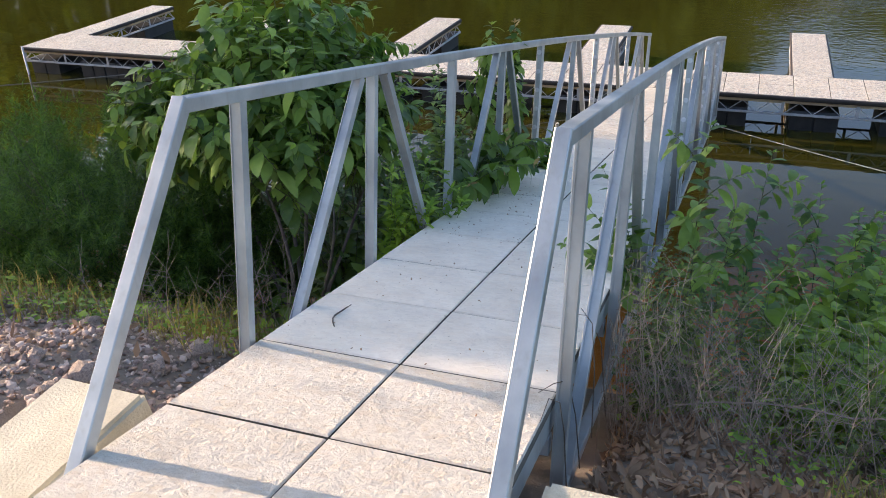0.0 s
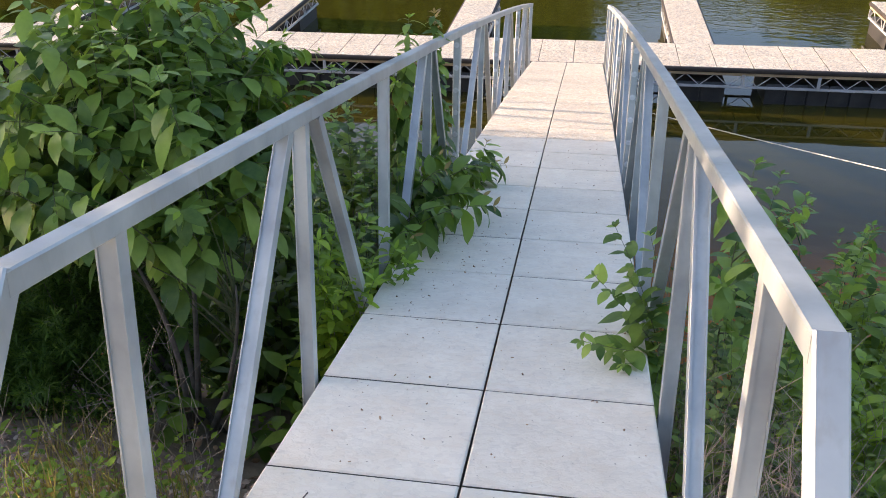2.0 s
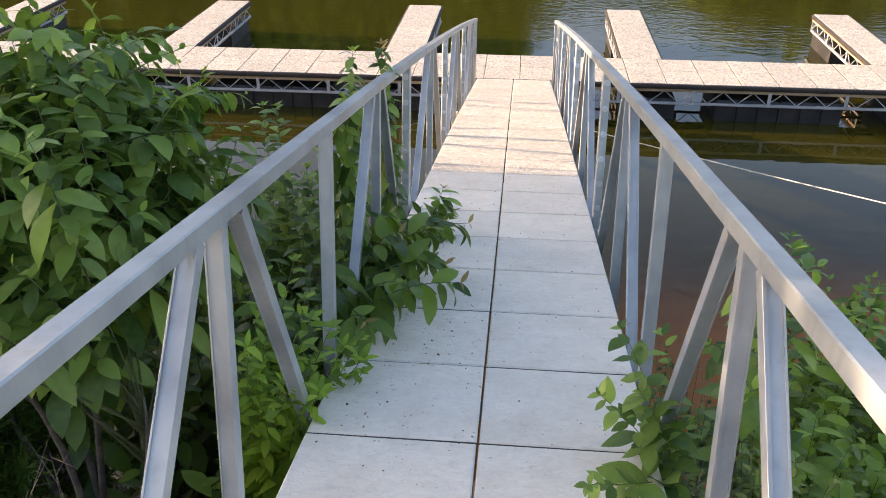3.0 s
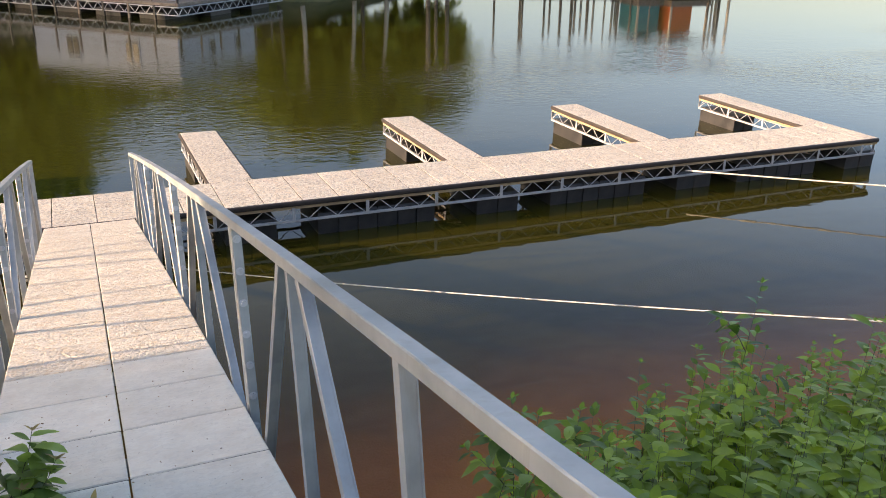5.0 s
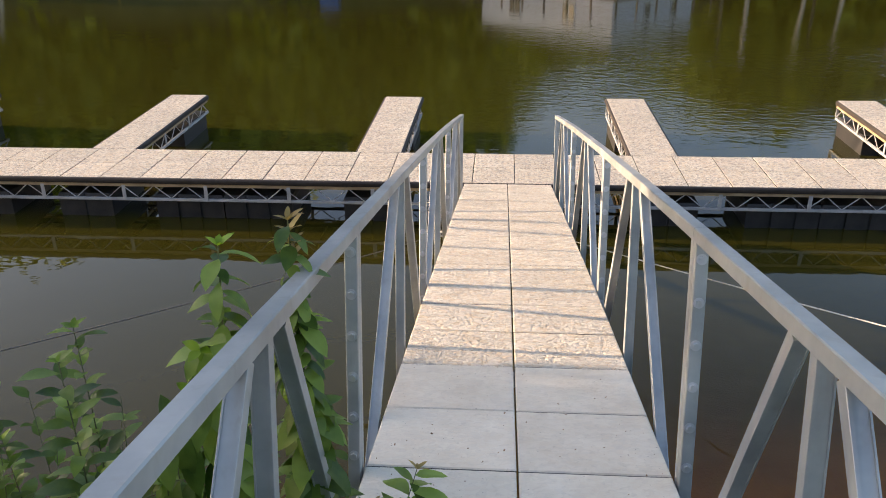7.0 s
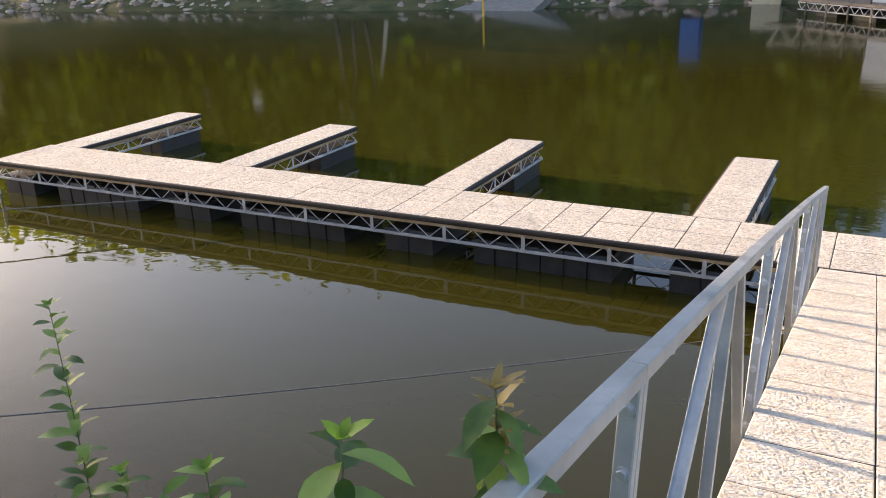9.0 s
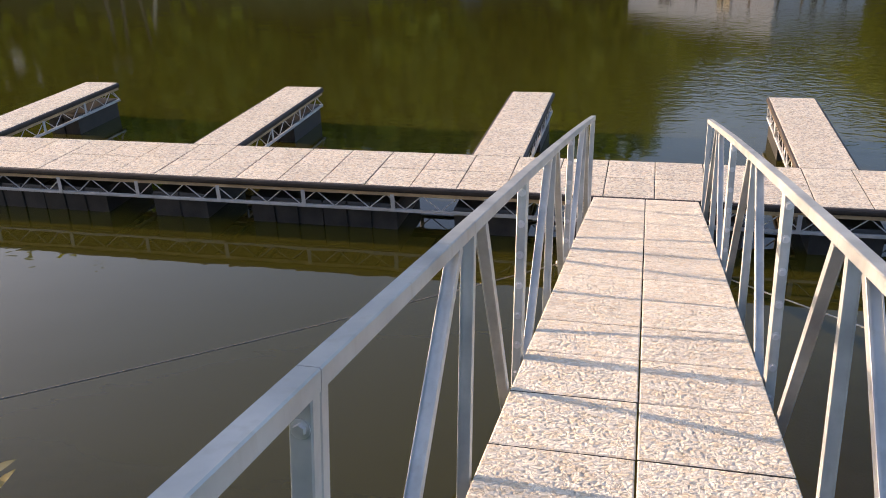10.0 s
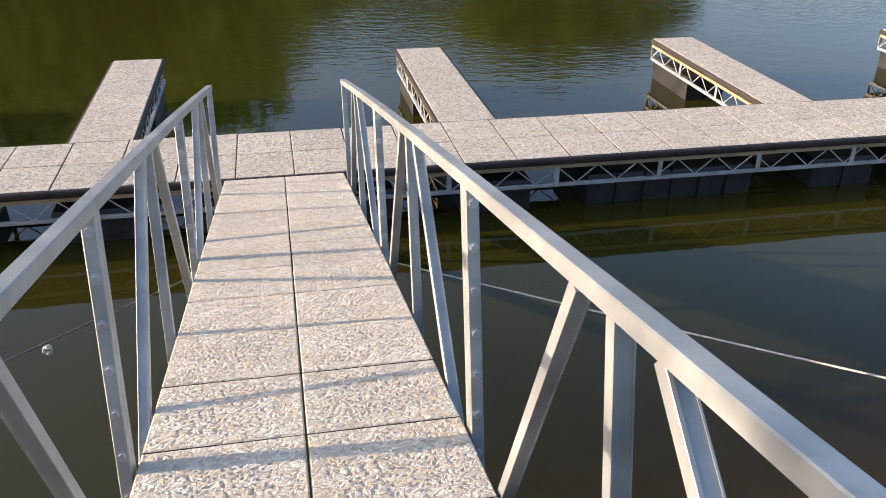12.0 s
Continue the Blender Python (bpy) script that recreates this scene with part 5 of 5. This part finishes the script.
def far_woods():
    rng = random.Random(80)
    poses = []
    big = [leaf_template(1.5, 1.1, 0.6, rows=3), leaf_template(1.1, 0.9, 0.9, rows=3)]
    for i in range(400):
        x = rng.uniform(-100, 24.5)
        y = far_shore(x) + 2.5 + 40 * rng.random() ** 1.2
        if -28 < x < -17 and y < 68:
            y += 12
        h = rng.uniform(8.5, 13.5) + (1.5 if x < -20 else 0) + (6.5 if x < -42 else 0)
        if i % 11 == 0:
            x, h = rng.uniform(11.5, 24.0), rng.uniform(13.0, 16.0)
            y = far_shore(x) + rng.uniform(2.5, 7)
        if x > 0:
            h = min(h, tree_limit(x, y) * rng.uniform(0.9, 1.0))
        r = h * rng.uniform(0.26, 0.36)
        zb = ground_z(x, y)
        for k in range(80):
            q = Vector((rng.gauss(0, 1), rng.gauss(0, 1), rng.gauss(0, 1))).normalized() * rng.random() ** 0.35
            p = Vector((x + q.x * r, y + q.y * r, zb + h * 0.55 + q.z * h * 0.47))
            a = rng.uniform(0, 6.28)
            poses.append(leaf_pose(p, (math.cos(a), math.sin(a), rng.uniform(-0.7, 0.3)), (q.x, q.y, 0.8), rng.uniform(0.6, 1.2)))
    for i in range(170):
        x = -115 + 136 * (i + rng.random()) / 170
        y = far_shore(min(x, 12)) + rng.uniform(14, 30)
        h = (rng.uniform(12, 15) if x < -3 or x > 10 else rng.uniform(6.5, 9)) + (6.0 if x < -42 else 0)
        if x > 0:
            h = min(h, tree_limit(x, y))
        for k in range(46):
            p = Vector((x + rng.gauss(0, 1.6), y + rng.gauss(0, 1.6), ground_z(x, y) + h * (1 - rng.random() ** 0.8)))
            a = rng.uniform(0, 6.28)
            poses.append(leaf_pose(p, (math.cos(a), math.sin(a), rng.uniform(-0.7, 0.3)), (0.3 * math.cos(a), -0.8, 0.6), rng.uniform(1.1, 1.9)))
    tagged(new("far_woods", many("far_woods", big, poses, WOODS, "", "")), "dense green woods on the far shore", "trees", kind="stuff")


far_woods()


# ---- far shore: buildings and shore details ----
# White cladding, its colour tinted blue for the shade it stands in.
SHADED_WHITE = simple("shaded_white_cladding", (0.47, 0.52, 0.59), (0.57, 0.62, 0.69), 3, 0.7, relief=0.1)
RAMP = simple("ramp_concrete", (0.20, 0.185, 0.165), (0.30, 0.28, 0.25), 3, 0.9)
SLATE = simple("grey_roof", (0.10, 0.10, 0.11), (0.18, 0.18, 0.19), 6, 0.8)
DARK_GLASS = simple("dark_window", (0.02, 0.024, 0.028), (0.04, 0.045, 0.05), 3, 0.15)
WOODEN = simple("weathered_planks", (0.16, 0.12, 0.09), (0.28, 0.23, 0.18), 6, 0.85)
TEAL = simple("teal_paint", (0.03, 0.22, 0.24), (0.05, 0.30, 0.31), 3, 0.5)
ORANGE = simple("orange_paint", (0.55, 0.12, 0.03), (0.68, 0.18, 0.05), 3, 0.5)
BLUE = simple("blue_plastic", (0.02, 0.10, 0.34), (0.03, 0.15, 0.44), 3, 0.5)
YELLOW = simple("yellow_paint", (0.62, 0.38, 0.03), (0.72, 0.46, 0.05), 3, 0.6)


def boathouse():
    """A white building on a floating platform with a rail round it."""
    c, u, v = Vector((4.95, 45.15, WATER)), Vector((-0.695, 0.719, 0)), Vector((0.719, 0.695, 0))
    g = thing("boathouse", c, "white clad boathouse with dark windows on a floating platform", "building")
    base = Matrix((u, v, Vector((0, 0, 1)))).transposed().to_4x4()
    place = Matrix.Translation(c) @ base

    def piece(name, lo, hi, mat, bevel=0.02):
        bm = bmesh.new()
        box(bm, lo, hi)
        if bevel:
            bmesh.ops.bevel(bm, geom=bm.edges[:], offset=bevel, segments=1, affect="EDGES")
        bmesh.ops.transform(bm, matrix=place, verts=bm.verts)
        bmesh.ops.recalc_face_normals(bm, faces=bm.faces)
        return part(name, bm, mat, g)

    piece("platform", (0, 0, 0.66), (14, 8.6, 0.80), WOODEN)
    for k in range(5):
        piece("float", (1.0 + 2.6 * k, 0.25, -0.4), (2.5 + 2.6 * k, 8.3, 0.34), PLASTIC)
    for k in range(2):
        piece("float", (0.2, 2.6 + 3.4 * k, -0.4), (0.95, 4.2 + 3.4 * k, 0.34), PLASTIC)
    for a, b in (((0, 0), (14, 0)), ((0, 0), (0, 8.6))):
        p, q = Vector((*a, 0)), Vector((*b, 0))
        n = int((q - p).length / 0.31)
        bm = bmesh.new()
        for z in (0.62, 0.26):
            beam(bm, p + Vector((0, 0, z)), q + Vector((0, 0, z)), 0.05, 0.05, side=(0, 0, 1))
        for k in range(n):
            s0, s1 = p.lerp(q, k / n), p.lerp(q, (k + 1) / n)
            beam(bm, s0 + Vector((0, 0, 0.62 if k % 2 else 0.26)), s1 + Vector((0, 0, 0.26 if k % 2 else 0.62)), 0.035, 0.035, side=(0, 0, 1))
        bmesh.ops.transform(bm, matrix=place, verts=bm.verts)
        part("side_truss", bm, GALV, g)
        for k in range(int((q - p).length / 1.5) + 1):
            s0 = p.lerp(q, k * 1.5 / (q - p).length) + Vector((0.08, 0.08, 0))
            piece("rail_post", (s0.x - 0.035, s0.y - 0.035, 0.80), (s0.x + 0.035, s0.y + 0.035, 1.85), WOODEN if k % 3 else PLASTIC, 0)
        for z in (1.15, 1.48, 1.80):
            lo, hi = Vector((min(p.x, q.x), min(p.y, q.y), z)), Vector((max(p.x, q.x), max(p.y, q.y), z + 0.04))
            piece("rail", lo + Vector((0.07, 0.07, 0)), hi + Vector((0.09, 0.09, 0)), WOODEN, 0)
    for k in range(9):
        piece("support_post", (1.3 + 1.5 * k, -0.05, -0.6), (1.4 + 1.5 * k, 0.05, 0.66), WOODEN if k % 2 else PLASTIC, 0)
    piece("wall", (1.0, 1.0, 0.80), (10.1, 7.3, 3.06), SHADED_WHITE)
    bm = bmesh.new()
    e = [bm.verts.new(p) for p in ((0.7, 0.7, 3.06), (10.4, 0.7, 3.06), (10.4, 7.6, 3.06), (0.7, 7.6, 3.06))]
    r = [bm.verts.new(p) for p in ((3.5, 4.2, 3.75), (7.5, 4.2, 3.75))]
    for f in ((e[0], e[1], r[1], r[0]), (e[1], e[2], r[1]), (e[2], e[3], r[0], r[1]), (e[3], e[0], r[0]), (e[3], e[2], e[1], e[0])):
        bm.faces.new(f)
    bmesh.ops.transform(bm, matrix=place, verts=bm.verts)
    bmesh.ops.recalc_face_normals(bm, faces=bm.faces)
    part("roof", bm, SLATE, g)
    for k in (3.3, 7.05):
        piece("window", (k, 0.94, 1.2), (k + 0.86, 1.04, 2.3), SHADED_WHITE, 0)
        for h in (0.06, 0.46):
            piece("pane", (k + h, 0.92, 1.28), (k + h + 0.34, 1.03, 2.22), DARK_GLASS, 0)
    for k in (3.3, 5.45):
        piece("window", (0.94, k, 1.2), (1.04, k + 0.5, 2.3), SHADED_WHITE, 0)
        piece("pane", (0.92, k + 0.06, 1.28), (1.03, k + 0.44, 2.22), DARK_GLASS, 0)


def solid(name, lo, hi, mat, label, category, group="", bevel=0.03):
    bm = bmesh.new()
    box(bm, lo, hi)
    bmesh.ops.bevel(bm, geom=bm.edges[:], offset=bevel, segments=2, affect="EDGES")
    tagged(new(name, mesh_of(name, bm, mat)), label, category, group)


def mooring_post(x, y, top, r, mat):
    bm = bmesh.new()
    tube(bm, [(x, y, -1.5), (x + 0.03, y, (top - 1.5) / 2), (x + 0.06, y, top)], [r, r * 0.95, r * 0.9], 8)
    tagged(new("mooring_post", smooth(mesh_of("mooring_post", bm, mat))), "tall weathered mooring post standing in the lake", "post", "mooring posts in the lake")


def leaning_trunk(x, y, top, lean, r, mat):
    bm = bmesh.new()
    tube(bm, arc((x, y, ground_z(x, y) - 0.2), (x + lean, y + 0.3, top), (0.08, 0, 0), 7), [r * (1 - 0.08 * i) for i in range(7)], 8)
    tagged(new("bare_tree", smooth(mesh_of("bare_tree", bm, mat))), "bare weathered tree standing at the far waterline", "tree", "bare trees at the far shore")


def boat_shed(x, y, mat, label):
    """A small floating shed: a painted body on a plank platform under a low roof on posts."""
    g = thing("boat_shed", (x, y, WATER), label, "shed", "sheds on the far water")
    for name, lo, hi, m in (("platform", (-0.5, -0.5, WATER + 0.05), (2.7, 2.7, WATER + 0.45), WOODEN), ("body", (0, 0, WATER + 0.45), (1.6, 2.2, WATER + 2.3), mat),
                            ("roof", (-0.6, -0.6, WATER + 2.75), (2.8, 2.8, WATER + 2.9), SLATE)):
        bm = bmesh.new()
        box(bm, lo, hi)
        bmesh.ops.bevel(bm, geom=bm.edges[:], offset=0.03, segments=1, affect="EDGES")
        bmesh.ops.translate(bm, verts=bm.verts, vec=(x, y, 0))
        part(name, bm, m, g)
    for i, j in ((-0.4, -0.4), (2.5, -0.4), (-0.4, 2.5), (2.5, 2.5)):
        bm = bmesh.new()
        beam(bm, (x + i, y + j, WATER + 0.4), (x + i, y + j, WATER + 2.8), 0.12, 0.12)
        part("post", bm, PALE_WOOD, g)


PALE_WOOD = simple("pale_timber", (0.42, 0.36, 0.27), (0.60, 0.53, 0.42), 5, 0.85)


def far_details():
    rng = random.Random(81)
    solid("marker_post", (-21.3, 52.0, -1.5), (-21.2, 52.1, 1.0), YELLOW, "yellow marker post at the far boat ramp", "post", bevel=0.01)
    bm = bmesh.new()
    rampv = [bm.verts.new(v) for v in ((-25.5, 54.8, WATER - 0.25), (-19.6, 54.4, WATER - 0.25), (-19.2, 66, 2.2), (-25.0, 66, 2.2))]
    low = [bm.verts.new(v.co - Vector((0, 0, 0.5))) for v in rampv]
    bm.faces.new(rampv)
    bm.faces.new(low[::-1])
    for k in range(4):
        bm.faces.new((rampv[k], low[k], low[(k + 1) % 4], rampv[(k + 1) % 4]))
    tagged(new("boat_ramp", mesh_of("boat_ramp", bm, RAMP)), "tan concrete boat ramp running into the water", "ramp")
    solid("concrete_pillar", (-7.9, 61.1, -1.4), (-6.3, 62.6, 0.8), CONCRETE, "pale concrete pillar at the far shore", "pillar")
    solid("blue_cabin", (-12.2, 61.9, 0.3), (-11.0, 63.1, 2.9), BLUE, "blue plastic cabin on the far shore", "cabin")
    for x, y, top, lean, r, m in ((-34.6, 56.6, 4.5, 0.2, 0.20, BARK), (-33.3, 56.8, 5.0, -0.3, 0.16, BARK), (-32.4, 56.8, 5.0, 0.5, 0.15, BARK), (-30.8, 57.2, 4.0, -0.9, 0.17, PALE_WOOD),
                                  (12.8, 53.4, 4.0, 0.2, 0.16, PALE_WOOD), (16.2, 54.2, 4.5, -0.2, 0.15, PALE_WOOD), (18.4, 54.6, 4.2, -0.2, 0.16, PALE_WOOD), (11.6, 54.2, 4.0, 0.3, 0.13, BARK), (16.9, 54.9, 4.0, 0.1, 0.13, BARK)):
        leaning_trunk(x, y, top, lean, r, m)
    g = thing("far_walkway", (-4, 59, -0.2), "pale metal truss walkway at the far shore", "walkway")
    for y in (58.4, 59.6):
        for z in (0.15, 1.15):
            bm = bmesh.new()
            beam(bm, (-6.6, y, z + 0.2), (3.0, y - 3, z - 0.25), 0.09, 0.09)
            part("chord", bm, PALE_WOOD, g)
        for k in range(16):
            bm = bmesh.new()
            x0 = -6.5 + k * 0.6
            y0 = y - 3 * (x0 + 6.6) / 9.6
            beam(bm, (x0, y0, 0.3 if k % 2 else 1.3), (x0 + 0.6, y0 - 0.19, 1.25 if k % 2 else 0.25), 0.06, 0.06)
            part("brace", bm, PALE_WOOD, g)
    bm = bmesh.new()
    beam(bm, (-6.6, 59, 0.22), (3.0, 56, -0.22), 0.08, 1.2, side=(0, 0, 1))
    part("deck", bm, WOODEN, g)
    for x, y, top, r in ((19.0, 49.5, 3.6, 0.14), (19.7, 50.0, 3.2, 0.10), (20.3, 49.8, 3.6, 0.13), (23.9, 51.0, 2.9, 0.07), (26.2, 52.0, 2.8, 0.09), (26.7, 52.6, 2.6, 0.07)):
        mooring_post(x, y, top, r, WOODEN)
    for k in range(26):
        x = 29.0 + k * 0.50 + rng.uniform(-0.15, 0.15)
        mooring_post(x, 53.5 - 0.15 * k + rng.uniform(-1, 2), rng.uniform(1.6, 3.0), rng.uniform(0.06, 0.11), PALE_WOOD if (k > 5 and rng.random() < 0.6) else WOODEN)
    boat_shed(34.6, 51.2, TEAL, "teal painted floating shed under a low roof")
    boat_shed(36.6, 50.4, ORANGE, "orange-red painted floating shed under a low roof")
    bm = bmesh.new()
    for k in range(12):
        box(bm, (28.5 + k * 1.05, 55.5 - 0.25 * k, WATER + 0.05), (29.5 + k * 1.05, 57.5 - 0.25 * k, WATER + 0.40))
    tagged(new("far_dock", mesh_of("far_dock", bm, WOODEN)), "dark plank dock across the water", "dock")
    poses = []
    for i in range(420):
        x = rng.uniform(-75, 8)
        y = far_shore(x) + rng.uniform(-0.4, 1.6)
        r = rng.uniform(0.12, 0.5)
        poses.append(Matrix.Translation((x, y, ground_z(x, y))) @ pose(0, 0, 0, rng.uniform(-30, 30), rng.uniform(-30, 30), rng.uniform(0, 360)) @ Matrix.Scale(r, 4))
    tagged(new("shore_rocks", many("shore_rocks", [pebble_template(i) for i in range(6)], poses, GRAVEL, "", "")), "rocks along the far waterline", "rocks", kind="stuff")


boathouse()
far_details()

deck_tiles(gangway)
dock_tiles(dock)
